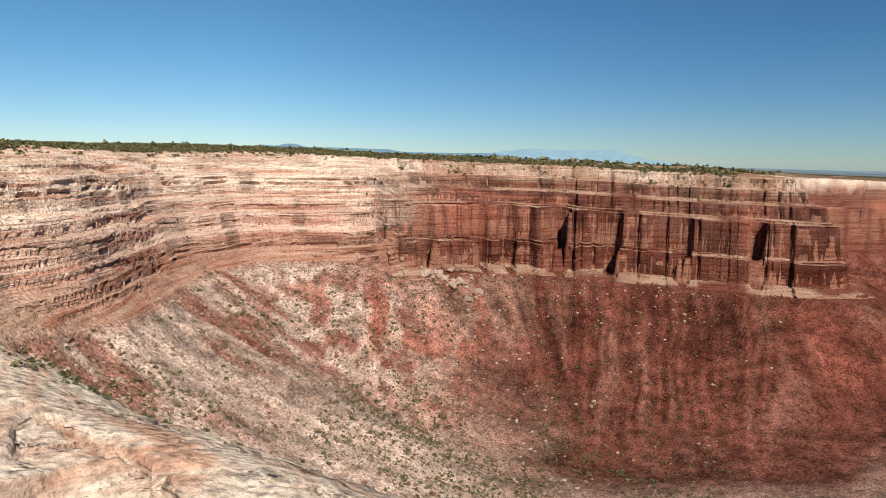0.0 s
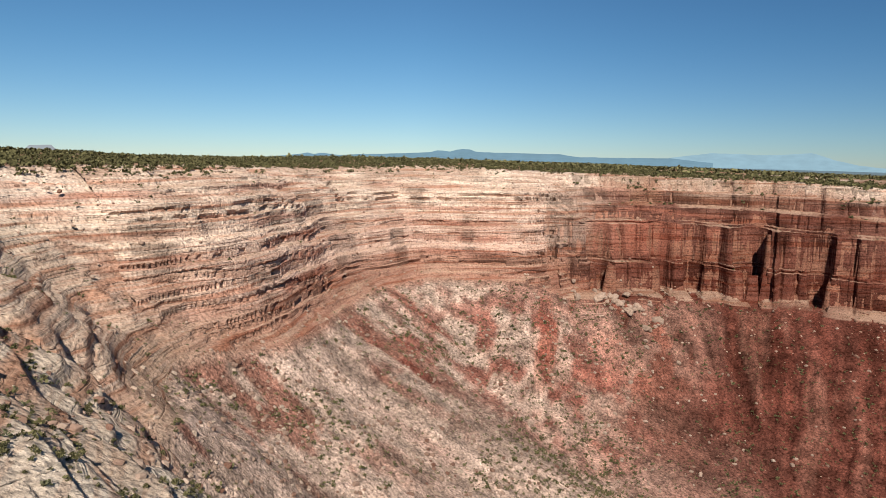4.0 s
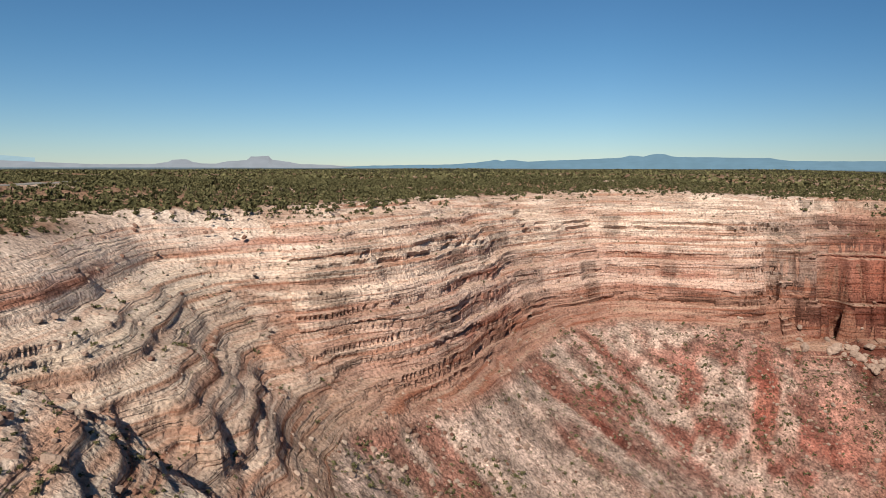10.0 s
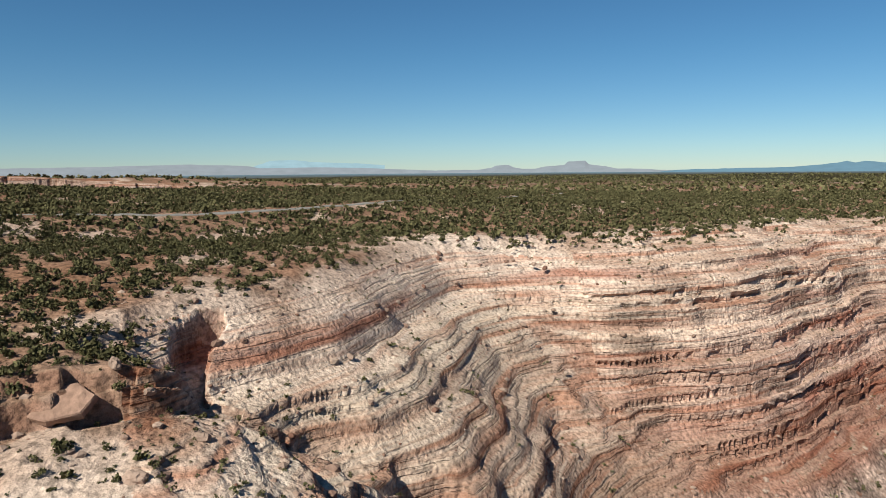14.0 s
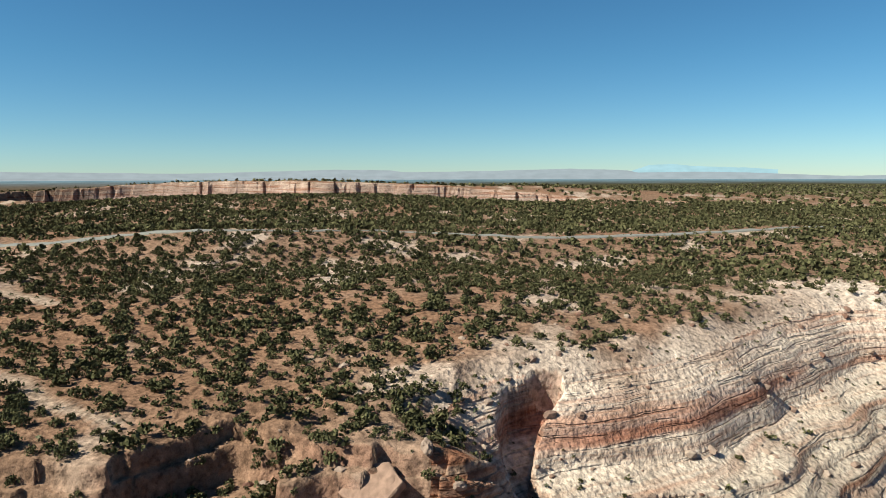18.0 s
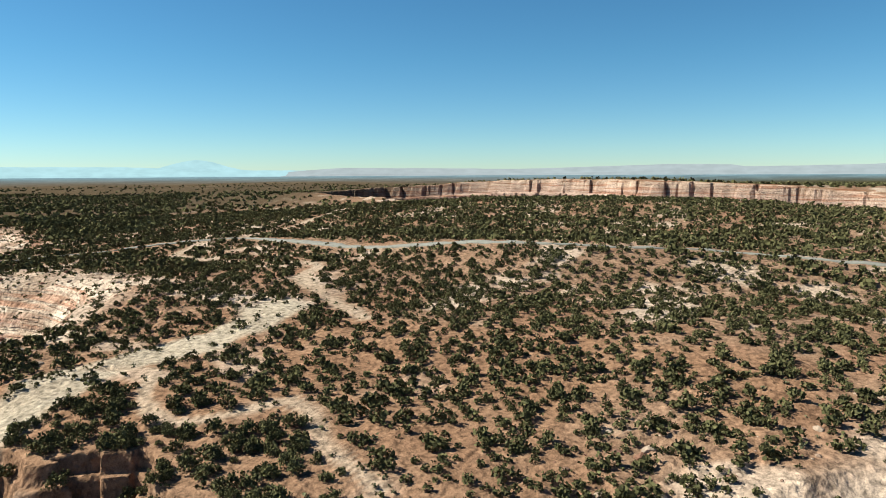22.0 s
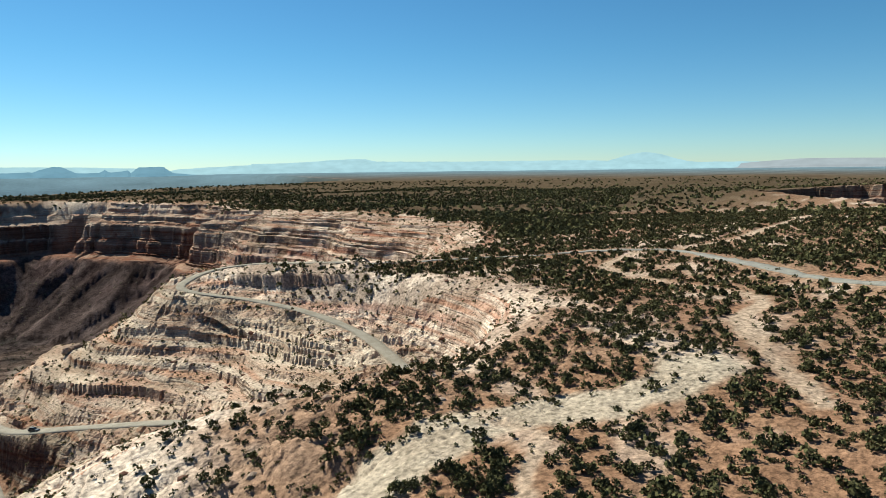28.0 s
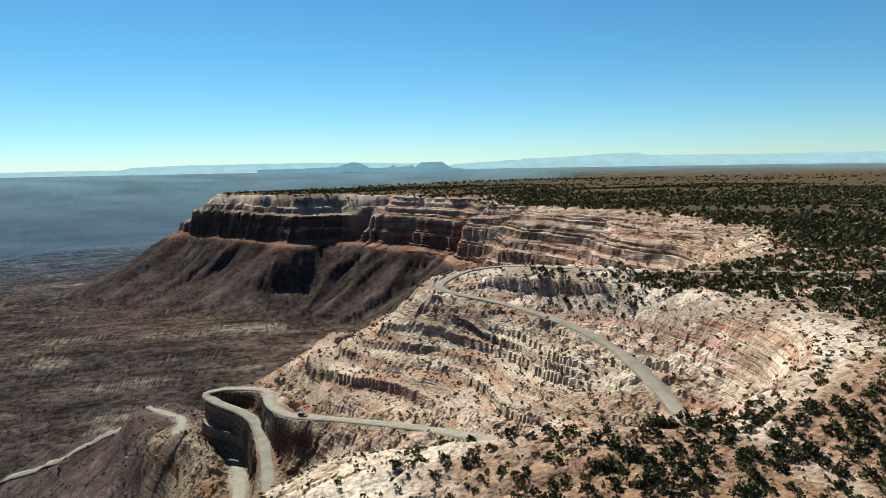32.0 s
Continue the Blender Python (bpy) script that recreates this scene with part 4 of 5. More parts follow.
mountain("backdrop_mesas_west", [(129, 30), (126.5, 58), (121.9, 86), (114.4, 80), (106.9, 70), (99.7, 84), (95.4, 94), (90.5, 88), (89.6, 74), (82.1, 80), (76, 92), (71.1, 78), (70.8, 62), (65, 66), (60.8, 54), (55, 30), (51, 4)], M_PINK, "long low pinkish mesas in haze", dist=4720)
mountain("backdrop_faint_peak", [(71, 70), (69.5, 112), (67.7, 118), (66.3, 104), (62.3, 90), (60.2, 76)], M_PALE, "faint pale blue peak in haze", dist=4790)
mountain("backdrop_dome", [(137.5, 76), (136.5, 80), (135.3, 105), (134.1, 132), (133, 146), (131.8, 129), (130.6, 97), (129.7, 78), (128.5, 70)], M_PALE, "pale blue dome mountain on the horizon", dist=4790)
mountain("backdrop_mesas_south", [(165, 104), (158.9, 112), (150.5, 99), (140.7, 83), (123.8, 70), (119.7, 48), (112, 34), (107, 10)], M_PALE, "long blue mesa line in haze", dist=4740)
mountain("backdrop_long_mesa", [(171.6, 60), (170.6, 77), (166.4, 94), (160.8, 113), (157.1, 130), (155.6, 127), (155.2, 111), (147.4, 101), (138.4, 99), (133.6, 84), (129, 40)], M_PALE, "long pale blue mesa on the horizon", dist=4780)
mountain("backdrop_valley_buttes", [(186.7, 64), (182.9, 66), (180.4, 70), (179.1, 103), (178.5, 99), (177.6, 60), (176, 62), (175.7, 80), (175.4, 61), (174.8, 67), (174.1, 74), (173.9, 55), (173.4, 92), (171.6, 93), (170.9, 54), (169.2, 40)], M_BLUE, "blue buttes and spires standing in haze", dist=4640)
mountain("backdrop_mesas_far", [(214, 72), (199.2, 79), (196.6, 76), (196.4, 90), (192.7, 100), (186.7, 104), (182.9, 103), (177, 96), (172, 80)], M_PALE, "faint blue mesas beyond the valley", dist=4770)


# ---- roads ----
def road(name, points, width, lift, mat, label, drape):
    c = spline(points, 2.5)
    t = np.gradient(c[:, :2], axis=0)
    t /= np.linalg.norm(t, axis=1)[:, None]
    nrm = np.stack([-t[:, 1], t[:, 0]], axis=1)
    wob = 0.35 * fbm(np.arange(len(c)) / 6.0, np.zeros(len(c)), 2, 3)
    rows = []
    for off, dz in ((-0.5, -0.5), (-0.47, 0.0), (-0.2, 0.07), (0.2, 0.07), (0.47, 0.0), (0.5, -0.5)):
        o = off * width + (wob if off > 0 else -wob) * (abs(off) > 0.3)
        xy = c[:, :2] + nrm * o[:, None] if np.ndim(o) else c[:, :2] + nrm * o
        if drape:
            z = height(xy[:, 0], xy[:, 1])[0]
        else:
            z = c[:, 2]
        rows.append(np.stack([xy[:, 0], xy[:, 1], z + lift + dz], axis=1))
    n = len(c)
    f = [(k * n + i, k * n + i + 1, (k + 1) * n + i + 1, (k + 1) * n + i) for k in range(5) for i in range(n - 1)]
    ob = new(name, mesh_np(name, np.concatenate(rows), np.array(f)[:, ::-1], mat, None, True))
    return tagged(ob, label, "road", kind="structure")


def road_material(name, colour, dark):
    m, nt, b = material(name, 0.92)
    c = mix(nt, colour, dark, ramp(nt, noise_of(nt, 0.25, 5), [(0.4, 0.0), (0.65, 1.0)]))
    c = mix(nt, c, ramp(nt, noise_of(nt, 3.0, 4), [(0.3, 0.75), (0.7, 1.12)]), 0.7, "MULTIPLY")
    nt.links.new(c, b.inputs["Base Color"])
    bp = node(nt, "ShaderNodeBump", Strength=0.4, Distance=0.1)
    nt.links.new(noise_of(nt, 2.0, 5), bp.inputs["Height"])
    nt.links.new(bp.outputs[0], b.inputs["Normal"])
    return m


M_GRAVEL = road_material("gravel_road", (0.25, 0.215, 0.18), (0.20, 0.17, 0.14))
M_ASPHALT = road_material("worn_asphalt", (0.20, 0.185, 0.165), (0.165, 0.15, 0.14))
road("road_upper", ROAD_UPPER, 5.8, 0.1, M_GRAVEL, "graded gravel switchback road cut along the ledges", False)
road("road_lower", ROAD_LOWER, 5.8, 0.1, M_GRAVEL, "graded gravel hairpin road stepping down the cliff", False)
road("road_valley", ROAD_VALLEY, 6.4, 0.5, M_GRAVEL, "pale gravel road crossing the valley slope", True)
road("road_highway", HIGHWAY, 4.4, 0.4, M_ASPHALT, "worn grey paved road through the juniper woods", True)


# ---- plants ----
def leaf_material(name, a, b_):
    m, nt, b = material(name, 0.75)
    info = nt.nodes.new("ShaderNodeNewGeometry")
    c = ramp(nt, info.outputs["Random Per Island"], [(0.0, a), (0.6, tuple((p + q) / 2 for p, q in zip(a, b_))), (1.0, b_)])
    oi = nt.nodes.new("ShaderNodeObjectInfo")
    c = mix(nt, c, ramp(nt, oi.outputs["Random"], [(0.0, 0.8), (1.0, 1.2)]), 1.0, "MULTIPLY")
    nt.links.new(c, b.inputs["Base Color"])
    return m


M_LEAF = leaf_material("juniper_leaf", (0.046, 0.043, 0.020), (0.135, 0.120, 0.058))
M_SAGE = leaf_material("sage_leaf", (0.075, 0.075, 0.040), (0.17, 0.155, 0.095))
M_BARK, bark_nt, bark_b = material("juniper_bark")
bark_nt.links.new(ramp(bark_nt, noise_of(bark_nt, 4.0, 4, stretch=(3, 3, 0.6)), [(0.3, (0.10, 0.075, 0.055)), (0.7, (0.22, 0.18, 0.14))]), bark_b.inputs["Base Color"])
rng = np.random.default_rng(7)


def leaves(n_clump, per, size, spread, squash, seed):
    """Vertices and quads of a crown of leaf sprays, radius about 1, base at 0."""
    g = np.random.default_rng(seed)
    d = g.normal(size=(n_clump, 3))
    d /= np.linalg.norm(d, axis=1)[:, None]
    d[:, 2] = np.abs(d[:, 2]) * 1.25 - 0.28
    lobes = 1 + 0.35 * np.sin(np.arctan2(d[:, 1], d[:, 0]) * 3 + seed) * g.uniform(0.5, 1, n_clump)
    c = d * (g.uniform(0.45, 0.95, n_clump) * lobes)[:, None]
    c[:, 2] = c[:, 2] * squash + 0.48
    c = np.repeat(c, per, axis=0) + g.normal(scale=spread, size=(n_clump * per, 3))
    c[:, 2] = np.maximum(c[:, 2], 0.12)
    n = len(c)
    a = g.normal(size=(n, 3))
    a /= np.linalg.norm(a, axis=1)[:, None]
    b = np.cross(a, g.normal(size=(n, 3)))
    b /= np.linalg.norm(b, axis=1)[:, None]
    s = (size * g.uniform(0.6, 1.3, n))[:, None]
    v = np.stack([c - a * s - b * s * 0.6, c + a * s - b * s * 0.6, c + a * s * 0.7 + b * s * 0.8, c - a * s * 0.7 + b * s * 0.7], axis=1).reshape(-1, 3)
    return v, np.arange(4 * n).reshape(n, 4)


def limb(bm, a, b, ra, rb, sides=6):
    a, b = Vector(a), Vector(b)
    q = (b - a).to_track_quat("Z", "Y")
    ring = []
    for p, r in ((a, ra), (b, rb)):
        ring.append([bm.verts.new(p + q @ Vector((r * math.cos(k * math.tau / sides), r * math.sin(k * math.tau / sides), 0))) for k in range(sides)])
    for k in range(sides):
        bm.faces.new((ring[0][k], ring[0][(k + 1) % sides], ring[1][(k + 1) % sides], ring[1][k]))
    bm.faces.new(ring[1])


def part(name, bm, mat, parent, label=""):
    me = bpy.data.meshes.new(name)
    bm.to_mesh(me)
    bm.free()
    me.materials.append(mat)
    ob = new(name, me)
    ob.parent = parent
    return tagged(ob, label)


def juniper(seed):
    """A juniper of about one metre crown radius."""
    g = random.Random(seed)
    tree = new("juniper_tree")
    bm = bmesh.new()
    fork = (g.uniform(-0.08, 0.08), g.uniform(-0.08, 0.08), 0.28)
    limb(bm, (0, 0, -0.12), fork, 0.1, 0.075)
    for k in range(5):
        a = k * math.tau / 5 + g.uniform(-0.4, 0.4)
        mid = (fork[0] + 0.3 * math.cos(a), fork[1] + 0.3 * math.sin(a), 0.45 + g.uniform(0, 0.2))
        limb(bm, fork, mid, 0.05, 0.035)
        limb(bm, mid, (mid[0] * 1.9, mid[1] * 1.9, mid[2] + g.uniform(0.1, 0.4)), 0.033, 0.012)
    part("trunk", bm, M_BARK, tree)
    v, f = leaves(46, 9, 0.105, 0.12, g.uniform(0.62, 0.85), seed)
    crown = new("crown", mesh_np("crown", v, f, M_LEAF))
    crown.parent = tree
    return tree


def scatter(n, yaw0, yaw1, r_min, r_max, power, seed):
    g = np.random.default_rng(seed)
    a = np.radians(g.uniform(yaw0, yaw1, n))
    r = (r_min ** power + g.uniform(0, 1, n) * (r_max ** power - r_min ** power)) ** (1 / power)
    x, y = CX - np.sin(a) * r, CY + np.cos(a) * r
    return x, y, g


def stamp(name, templates, x, y, z, scale, turn, mat, label, category):
    """Many alike small things joined into one object."""
    vs, fs, base = [], [], 0
    for k, (tv, tf) in enumerate(templates):
        m = np.arange(len(x)) % len(templates) == k
        c, s = np.cos(turn[m]), np.sin(turn[m])
        sc = scale[m]
        px = (tv[:, 0] * c[:, None] - tv[:, 1] * s[:, None]) * sc[:, None] + x[m][:, None]
        py = (tv[:, 0] * s[:, None] + tv[:, 1] * c[:, None]) * sc[:, None] + y[m][:, None]
        pz = tv[:, 2] * sc[:, None] + z[m][:, None]
        vs.append(np.stack([px, py, pz], axis=2).reshape(-1, 3))
        fs.append((tf[None] + (np.arange(m.sum()) * len(tv))[:, None, None]).reshape(-1, tf.shape[1]) + base)
        base += m.sum() * len(tv)
    ob = new(name, mesh_np(name, np.concatenate(vs), np.concatenate(fs), mat))
    return tagged(ob, label, category, kind="stuff")


def wood_mask(x, y, gap):
    """How thickly the junipers stand."""
    d = 0.6 + 0.4 * smooth(0.25, 0.6, vnoise(x / 26, y / 26, 33) * 0.6 + vnoise(x / 11, y / 11, 34) * 0.5)
    inland = (0.35 * smooth(-136, -150, x) + 0.65 * smooth(-168, -178, x)) * smooth(128, 116, y) * smooth(-92, -70, y) * (x > -270)
    d = d * np.maximum(smooth(-10, -44, gap + 14 * fbm(x / 40, y / 40, 2, 35)), 0.85 * inland)
    d = np.maximum(d, 0.6 * np.clip(1.5 * blob(x, y, -248, 168, 42, 60), 0, 1) * smooth(-10, -22, gap))
    d = d * smooth(-5, -30, sample(D_WEST, x, y))
    d = d * smooth(5, 8, sample(W_DIST, x, y)) * smooth(4, 6.5, sample(T_DIST, x, y)) * (0.06 + 0.94 * smooth(7, 14, sample(WASH_DIST, x, y))) * smooth(2, 4, sample(PATH_DIST, x, y)) * smooth(6, 10, sample(R_DIST, x, y))
    d = d * (1 - 0.93 * smooth(-1000, -1500, y + 0.15 * x) * smooth(-150, -330, gap) * smooth(0.75, 0.6, vnoise(x / 300, y / 120, 36)))
    spur = smooth(-172, -160, x) * smooth(180, 100, y) * smooth(-120, -60, y)
    return 0.78 * d * (1 - 0.8 * spur)


# nearer woods
x, y, g = scatter(124000, -30, 200, 45, 780, 1.7, 11)
z, gap, run = height(x, y)[:3]
keep = (g.uniform(0, 1, len(x)) < wood_mask(x, y, gap)) & (gap < -4) & (run < 1)
x, y, z = x[keep], y[keep], z[keep]
size = 0.75 + 1.3 * rng.uniform(0, 1, len(x)) ** 1.6
turn = rng.uniform(0, 6.28, len(x))
order = np.argsort(np.hypot(x + 150, y - 20))
trees = [juniper(k) for k in range(6)]
poses = [pose(x[i], y[i], z[i] - 0.1, 0, 0, math.degrees(turn[i])) @ Matrix.Diagonal((size[i], size[i], size[i] * 1.12, 1)) for i in order[:280]]
for k, i in enumerate(order[:280]):
    t = trees[k] if k < 6 else copy_thing(trees[k % 6], poses[k])
    tagged(t, "tall dark green juniper on salmon sandy soil" if size[i] > 1.6 else "low bushy dark green juniper on sandy soil", "tree", "junipers on the mesa")
for t, m in zip(trees, poses):
    t.matrix_basis = m
rest = order[280:]
rest_r = np.hypot(x[rest] - CX, y[rest] - CY)
mid_t = [leaves(18, 5, 0.19, 0.15, 0.75, 50 + k) for k in range(5)]
far_t = [leaves(8, 2, 0.42, 0.2, 0.7, 70 + k) for k in range(5)]
i = rest[rest_r < 300]
stamp("juniper_woods", mid_t, x[i], y[i], z[i] - 0.1, size[i], turn[i], M_LEAF, "scattered dark green junipers covering the mesa", "trees")
i = rest[rest_r >= 300]
stamp("juniper_woods_far", far_t, x[i], y[i], z[i] - 0.1, size[i] * 1.05, turn[i], M_LEAF, "dense dark green juniper woods on the mesa ridge", "trees")
x, y, g = scatter(26000, -30, 200, 720, 2600, 1.2, 12)
z, gap, run = height(x, y)[:3]
keep = (g.uniform(0, 1, len(x)) < 0.1 + wood_mask(x, y, gap)) & (gap < -15) & (sample(D_WEST, x, y) < -12)
x, y, z = x[keep], y[keep], z[keep]
flat_t = [leaves(6, 2, 0.5, 0.25, 0.6, 90 + k) for k in range(5)]
stamp("juniper_woods_distant", flat_t, x, y, z - 0.2, 2.0 + 1.6 * rng.uniform(0, 1, len(x)), rng.uniform(0, 6.28, len(x)), M_LEAF, "far dark juniper woods running to the horizon", "trees")

x, y, g = scatter(26000, 132, 192, 420, 1750, 1.3, 22)
z, gap, run = height(x, y)[:3]
keep = (g.uniform(0, 1, len(x)) < 0.04 + 1.0 * smooth(-20, -45, gap) * smooth(0.3, 0.6, vnoise(x / 160, y / 60, 63))) & (gap < -14) & (y < -330) & (sample(W_DIST, x, y) > 7)
x, y, z = x[keep], y[keep], z[keep]
stamp("juniper_woods_south", flat_t, x, y, z - 0.2, 1.5 + 1.2 * rng.uniform(0, 1, len(x)), rng.uniform(0, 6.28, len(x)), M_LEAF, "dark junipers scattered over the far mesa above the valley", "trees")

# low scrub on ledges, talus and sand
x, y, g = scatter(30000, -34, 205, 30, 800, 1.5, 13)
z, gap, run = height(x, y)[:3]
e = 1.2
sl = np.hypot(height(x + e, y)[0] - height(x - e, y)[0], height(x, y + e)[0] - height(x, y - e)[0]) / (2 * e)
keep = (sl < 0.95) & (sample(R_DIST, x, y) > 5) & (g.uniform(0, 1, len(x)) < np.where(gap > -4, 0.5, 0.6))
x, y, z = x[keep], y[keep], z[keep]
bush_t = [leaves(7, 3, 0.3, 0.2, 0.7, 110 + k) for k in range(5)]
h = len(x) // 2
stamp("desert_scrub", bush_t, x[:h], y[:h], z[:h] - 0.05, 0.35 + 0.5 * rng.uniform(0, 1, h) ** 2, rng.uniform(0, 6.28, h), M_SAGE, "low grey-green sage scrub dotted over sand and ledges", "scrub")
stamp("cliff_bushes", bush_t, x[h:], y[h:], z[h:] - 0.05, 0.45 + 0.75 * rng.uniform(0, 1, len(x) - h) ** 2, rng.uniform(0, 6.28, len(x) - h), M_LEAF, "small dark bushes clinging to ledges and talus", "scrub")


x, y, g = scatter(26000, -36, 62, 120, 760, 1.6, 16)
z, gap, run = height(x, y)[:3]
keep = (run > 2) & (g.uniform(0, 1, len(x)) < 0.15 + 0.85 * smooth(0.3, 0.7, vnoise(x / 45, y / 45, 57)) * smooth(250, 0, x))
x, y, z = x[keep], y[keep], z[keep]
stamp("talus_bushes", bush_t, x, y, z - 0.05, 0.7 + 1.0 * rng.uniform(0, 1, len(x)) ** 2, rng.uniform(0, 6.28, len(x)), M_LEAF, "dark green bushes dotted over the talus", "scrub")


x, y, g = scatter(13000, 100, 200, 50, 420, 1.4, 17)
z, gap, run = height(x, y)[:3]
keep = (gap > -60) & (run < 40) & (sample(R_DIST, x, y) > 6) & (g.uniform(0, 1, len(x)) < 0.15 + 0.85 * vnoise(x / 18, y / 18, 59))
x, y, z = x[keep], y[keep], z[keep]
stamp("slope_bushes", bush_t, x, y, z - 0.05, 0.4 + 0.75 * rng.uniform(0, 1, len(x)) ** 2, rng.uniform(0, 6.28, len(x)), M_LEAF, "small dark bushes dotted over pale slickrock", "scrub")


x, y, g = scatter(9000, 140, 186, 400, 1000, 1.4, 20)
z, gap, run = height(x, y)[:3]
keep = (gap > -30) & (run < 5) & (y < -330) & (sample(R_DIST, x, y) > 6) & (g.uniform(0, 1, len(x)) < 0.2 + 0.8 * vnoise(x / 25, y / 25, 64))
x, y, z = x[keep], y[keep], z[keep]
stamp("far_ledge_bushes", bush_t, x, y, z - 0.05, 0.6 + 1.0 * rng.uniform(0, 1, len(x)) ** 2, rng.uniform(0, 6.28, len(x)), M_LEAF, "dark bushes growing along the far stepped ledges", "scrub")


x, y, g = scatter(16000, 158, 212, 420, 2200, 1.3, 18)
z, gap, run = height(x, y)[:3]
keep = (gap > 90) & (g.uniform(0, 1, len(x)) < 0.1 + 0.9 * smooth(0.35, 0.75, vnoise(x / 120, y / 60, 60)))
x, y, z = x[keep], y[keep], z[keep]
stamp("valley_scrub", bush_t, x, y, z - 0.05, 0.7 + 1.1 * rng.uniform(0, 1, len(x)) ** 2, rng.uniform(0, 6.28, len(x)), M_SAGE, "dark scrub dotted across the valley floor", "scrub")


x, y, g = scatter(2600, -40, 80, 14, 150, 1.2, 19)
z, gap, run = height(x, y)[:3]
keep = (gap < 60) & (g.uniform(0, 1, len(x)) < smooth(0.35, 0.7, vnoise(x / 9, y / 9, 61)))
x, y, z = x[keep], y[keep], z[keep]
stamp("slab_bushes", mid_t, x, y, z - 0.05, 0.3 + 0.6 * rng.uniform(0, 1, len(x)) ** 2, rng.uniform(0, 6.28, len(x)), M_LEAF, "small dark bushes rooted in cracks of the slab", "scrub")


# ---- loose rock ----
def rock_template(seed, n=1):
    g = random.Random(seed)
    bm = bmesh.new()
    bmesh.ops.create_icosphere(bm, subdivisions=n, radius=1.0)
    for v in bm.verts:
        v.co *= 1 + 0.35 * noise.noise(v.co * 1.3 + Vector((seed * 3.1, 0, 0)))
        v.co = Vector((round(v.co.x * 2.2) / 2.2 * 0.6 + v.co.x * 0.4, v.co.y * g.uniform(0.75, 0.8), v.co.z * 0.7))
    return bm


def as_arrays(bm):
    bm.verts.ensure_lookup_table()
    v = np.array([q.co[:] for q in bm.verts])
    f = np.array([[q.index for q in fc.verts] for fc in bm.faces])
    bm.free()
    return v, f


def rock_material(name, a, b_):
    m, nt, b = material(name, 0.95)
    info = nt.nodes.new("ShaderNodeNewGeometry")
    c = ramp(nt, info.outputs["Random Per Island"], [(0.0, a), (1.0, b_)])
    oi = nt.nodes.new("ShaderNodeObjectInfo")
    c = mix(nt, c, ramp(nt, oi.outputs["Random"], [(0.0, 0.8), (1.0, 1.15)]), 1.0, "MULTIPLY")
    c = mix(nt, c, ramp(nt, noise_of(nt, 0.9, 5), [(0.3, 0.7), (0.7, 1.15)]), 0.8, "MULTIPLY")
    nt.links.new(c, b.inputs["Base Color"])
    bp = node(nt, "ShaderNodeBump", Strength=0.6, Distance=0.3)
    nt.links.new(noise_of(nt, 1.5, 5), bp.inputs["Height"])
    nt.links.new(bp.outputs[0], b.inputs["Normal"])
    return m


M_RUBBLE = rock_material("pale_rubble", (0.14, 0.07, 0.05), (0.34, 0.255, 0.20))
pebbles = [as_arrays(rock_template(k, 1)) for k in range(4)]
x, y, g = scatter(62000, -36, 60, 120, 780, 1.5, 14)
z, gap, run = height(x, y)[:3]
keep = (run > 2) & (g.uniform(0, 1, len(x)) < (0.25 + 0.75 * vnoise(x / 30, y / 30, 55)) * (0.1 + 0.9 * smooth(110, -30, x)))
x, y, z = x[keep], y[keep], z[keep]
stamp("talus_rubble", pebbles, x, y, z, 0.32 + 1.7 * rng.uniform(0, 1, len(x)) ** 5, rng.uniform(0, 6.28, len(x)), M_RUBBLE, "pale broken sandstone rubble on the red talus", "rubble")
x, y, g = scatter(34000, -30, 200, 40, 650, 1.6, 15)
z, gap, run = height(x, y)[:3]
keep = (gap > -48) & (run < 60) & (g.uniform(0, 1, len(x)) < 0.2 + 0.8 * vnoise(x / 25, y / 25, 58)) & (sample(R_DIST, x, y) > 6)
x, y, z = x[keep], y[keep], z[keep]
stamp("ledge_rubble", pebbles, x, y, z - 0.1, 0.3 + 1.3 * rng.uniform(0, 1, len(x)) ** 3, rng.uniform(0, 6.28, len(x)), M_RUBBLE, "broken pale sandstone blocks lying on the ledges", "rubble")


# ---- boulders fallen from the cliff ----
def boulder(seed):
    bm = rock_template(seed, 3)
    for v in bm.verts:
        v.co *= 1 + 0.12 * noise.noise(v.co * 3.1 + Vector((0, seed * 2.3, 0)))
    me = bpy.data.meshes.new("boulder")
    bm.to_mesh(me)
    bm.free()
    me.materials.append(M_RUBBLE)
    return new("boulder", me)


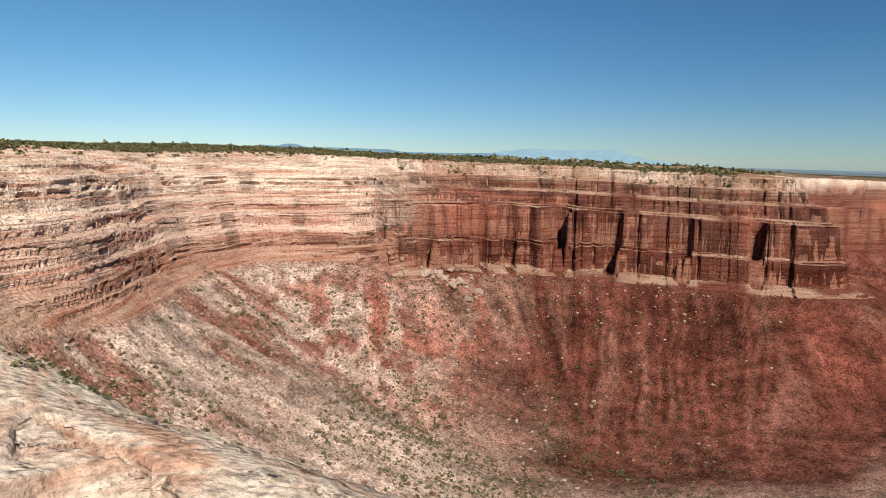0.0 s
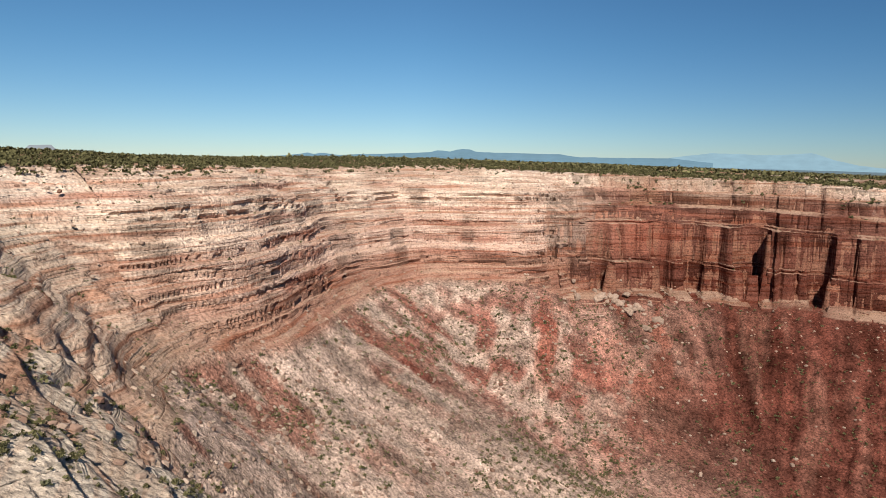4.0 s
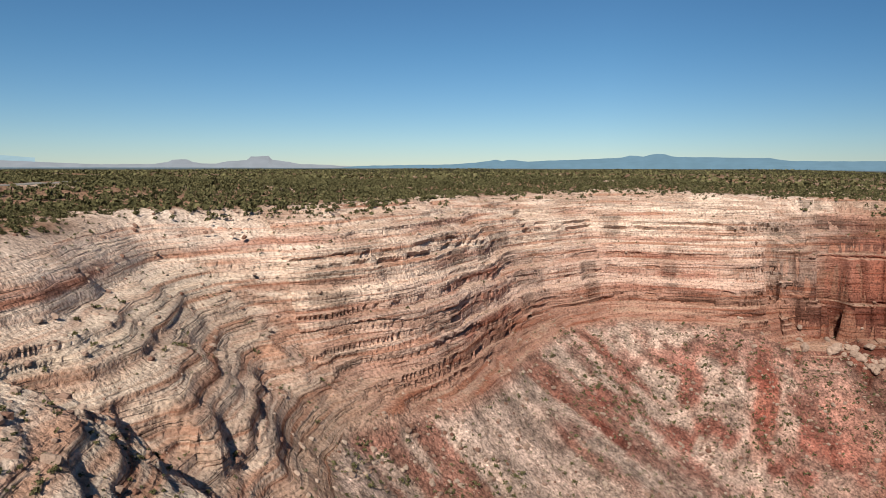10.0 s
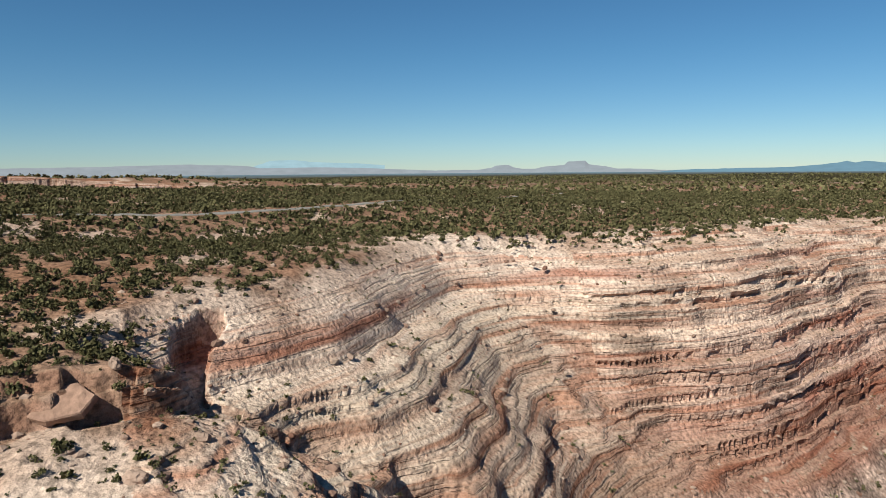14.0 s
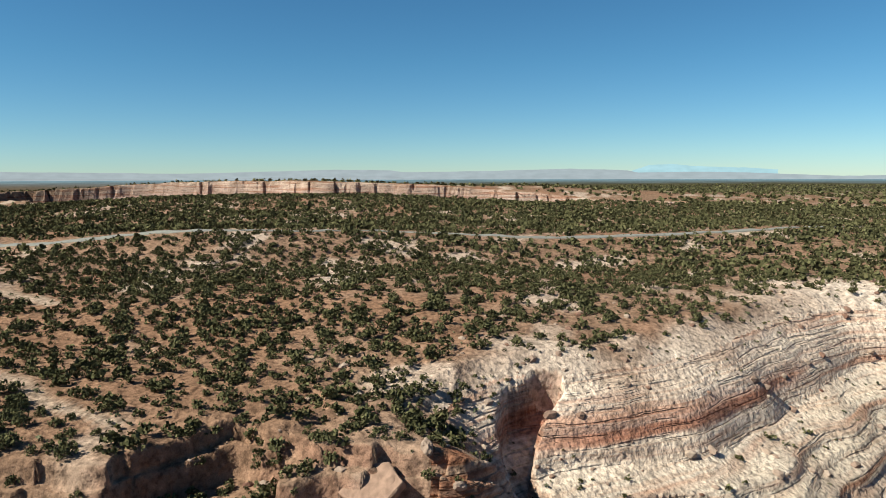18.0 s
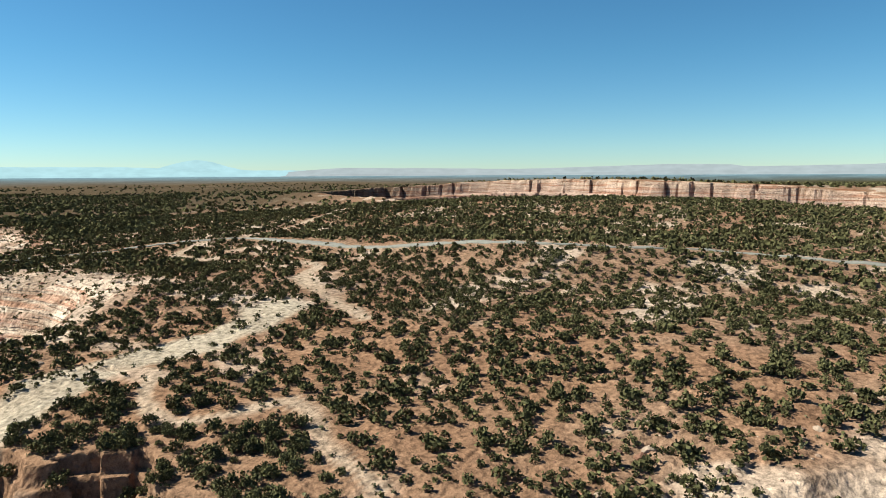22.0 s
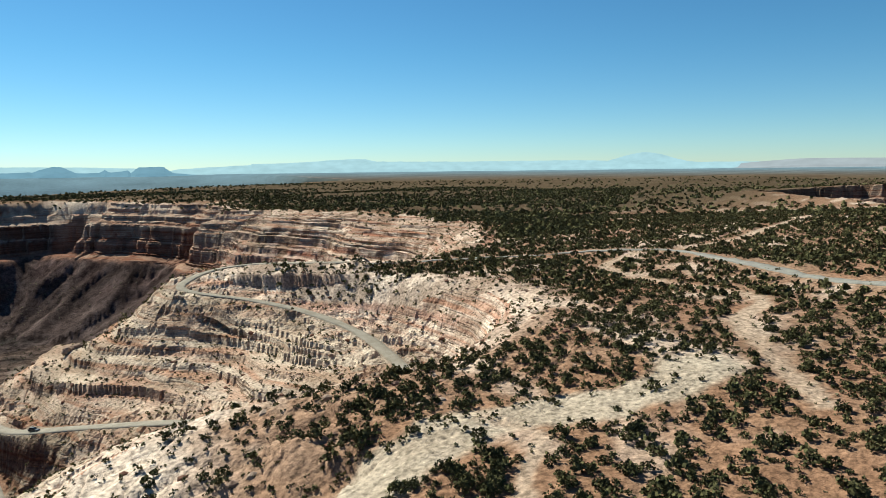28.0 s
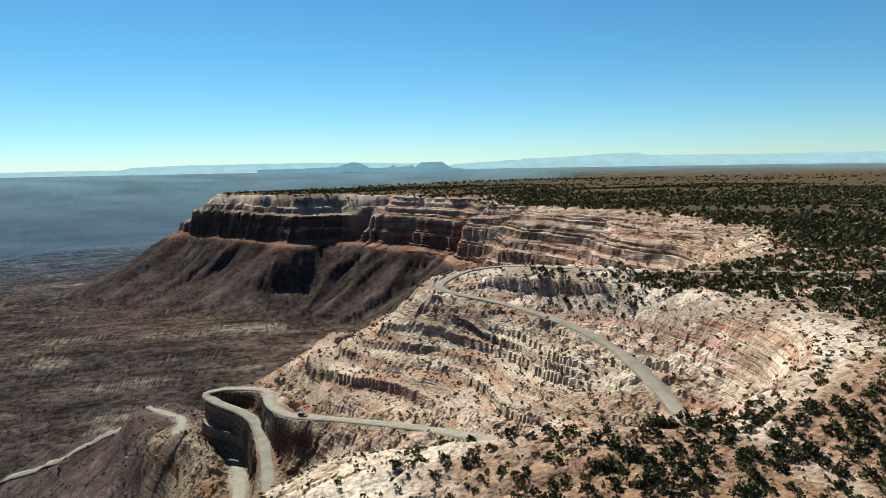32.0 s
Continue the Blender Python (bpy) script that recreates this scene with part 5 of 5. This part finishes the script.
def boulder_things():
    g = np.random.default_rng(21)
    spots = []
    for cx, cy, sx, sy, n, lo, hi in ((0, 634, 20, 10, 26, 2.0, 5.5), (-5, 608, 40, 22, 22, 1.2, 3.0), (-40, 540, 60, 40, 16, 1.2, 2.6),
                                      (-135, 118, 14, 8, 12, 0.8, 2.2), (110, 500, 70, 50, 8, 1.0, 2.2), (-120, -330, 25, 14, 10, 1.5, 4.0)):
        for _ in range(n):
            spots.append((cx + g.normal() * sx, cy + g.normal() * sy, g.uniform(lo, hi)))
    a = np.array(spots)
    zz = height(a[:, 0], a[:, 1])[0]
    models = []
    for k, ((bx, by, bs), bz) in enumerate(zip(spots, zz)):
        me = models[k % 5] if k >= 5 else None
        if me is None:
            ob = boulder(k)
            models.append(ob.data)
        else:
            ob = new("boulder", me)
        ob.matrix_basis = pose(bx, by, bz + bs * 0.2, g.uniform(-15, 15), g.uniform(-15, 15), g.uniform(0, 360)) @ Matrix.Diagonal((bs, bs * g.uniform(0.7, 1.0), bs * g.uniform(0.6, 1.0), 1))
        tagged(ob, "large pale sandstone boulder fallen onto the talus" if bs > 2 else "small pale sandstone boulder lying among rubble", "boulder", "fallen boulders")


boulder_things()


# ---- a car on the lower road ----
def car(x, y, z, heading):
    paint, nt, b = material("dark_car_paint", 0.3)
    b.inputs["Base Color"].default_value = (0.03, 0.032, 0.036, 1)
    b.inputs["Specular IOR Level"].default_value = 0.5
    glass, gnt, gb = material("car_glass", 0.05)
    gb.inputs["Base Color"].default_value = (0.02, 0.025, 0.03, 1)
    gb.inputs["Specular IOR Level"].default_value = 0.6
    rubber, rnt, rb = material("tyre_rubber", 0.85)
    rb.inputs["Base Color"].default_value = (0.02, 0.02, 0.02, 1)
    chrome, cnt, cb = material("rim_metal", 0.35, 1.0)
    cb.inputs["Base Color"].default_value = (0.5, 0.5, 0.5, 1)
    top = new("car")

    def hull(sections, mat, name, parent):
        bm = bmesh.new()
        rings = [[bm.verts.new((px, sy * w, pz)) for sy, pz in ((-1, lo), (-1, hi), (1, hi), (1, lo))] for px, w, lo, hi in sections]
        for a_, b_ in zip(rings[:-1], rings[1:]):
            for k in range(4):
                bm.faces.new((a_[k], a_[(k + 1) % 4], b_[(k + 1) % 4], b_[k]))
        bm.faces.new(rings[0][::-1])
        bm.faces.new(rings[-1])
        bmesh.ops.recalc_face_normals(bm, faces=bm.faces)
        bmesh.ops.bevel(bm, geom=bm.edges[:], offset=0.06, segments=2, affect="EDGES")
        return part(name, bm, mat, parent)

    hull([(-2.3, 0.82, 0.35, 0.85), (-2.1, 0.9, 0.3, 1.0), (0.9, 0.92, 0.3, 1.0), (2.1, 0.88, 0.32, 0.88), (2.3, 0.78, 0.4, 0.75)], paint, "body", top)
    hull([(-2.0, 0.74, 0.95, 1.0), (-1.6, 0.72, 0.95, 1.62), (0.2, 0.72, 0.95, 1.65), (0.95, 0.76, 0.95, 1.0)], glass, "cabin_glass", top)
    hull([(-1.55, 0.7, 1.6, 1.68), (0.15, 0.7, 1.6, 1.7)], paint, "roof", top)
    for wx in (-1.4, 1.4):
        for wy in (-0.85, 0.85):
            bm = bmesh.new()
            bmesh.ops.create_cone(bm, cap_ends=True, segments=20, radius1=0.36, radius2=0.36, depth=0.24, matrix=pose(wx, wy, 0.36, 90))
            tyre = part("tyre", bm, rubber, top)
            bm = bmesh.new()
            bmesh.ops.create_cone(bm, cap_ends=True, segments=16, radius1=0.22, radius2=0.2, depth=0.27, matrix=pose(wx, wy, 0.36, 90))
            part("rim", bm, chrome, tyre)
    top.matrix_basis = pose(x, y, z, 0, 0, heading)
    return tagged(top, "small dark car driving on the gravel road", "car")


car(-108.5, -236.2, -46.1, 142)


# ---- a great slab that has slid off the edge ----
def fallen_slab(x, y, z, size, turn, tilt):
    bm = bmesh.new()
    outline = [(-1, -0.55), (-0.3, -0.8), (0.75, -0.5), (1.0, 0.25), (0.2, 0.8), (-0.75, 0.55)]
    rings = [[bm.verts.new((px * k, py * k, pz)) for px, py in outline] for pz, k in ((-0.16, 0.96), (-0.1, 1.0), (0.1, 1.0), (0.15, 0.95))]
    for a_, b_ in zip(rings[:-1], rings[1:]):
        for k in range(6):
            bm.faces.new((a_[k], a_[(k + 1) % 6], b_[(k + 1) % 6], b_[k]))
    bm.faces.new(rings[0][::-1])
    bm.faces.new(rings[-1])
    bmesh.ops.triangulate(bm, faces=bm.faces[:])
    bmesh.ops.subdivide_edges(bm, edges=bm.edges[:], cuts=3, use_grid_fill=True)
    for v in bm.verts:
        v.co += v.normal * 0.05 * noise.noise(v.co * 4)
    me = bpy.data.meshes.new("fallen_slab")
    bm.to_mesh(me)
    bm.free()
    me.materials.append(M_SLAB)
    ob = new("fallen_slab", me)
    ob.matrix_basis = pose(x, y, z, tilt, 0, turn) @ Matrix.Diagonal((size, size, size, 1))
    return tagged(ob, "brown desert-varnished rock slab leaning against the ledge", "boulder")


M_SLAB = rock_material("varnished_rock", (0.17, 0.10, 0.075), (0.24, 0.15, 0.11))
fallen_slab(-164.5, 104, float(height(np.array([-164.5]), np.array([104.0]))[0][0]) + 1.6, 5.0, 60, 32)
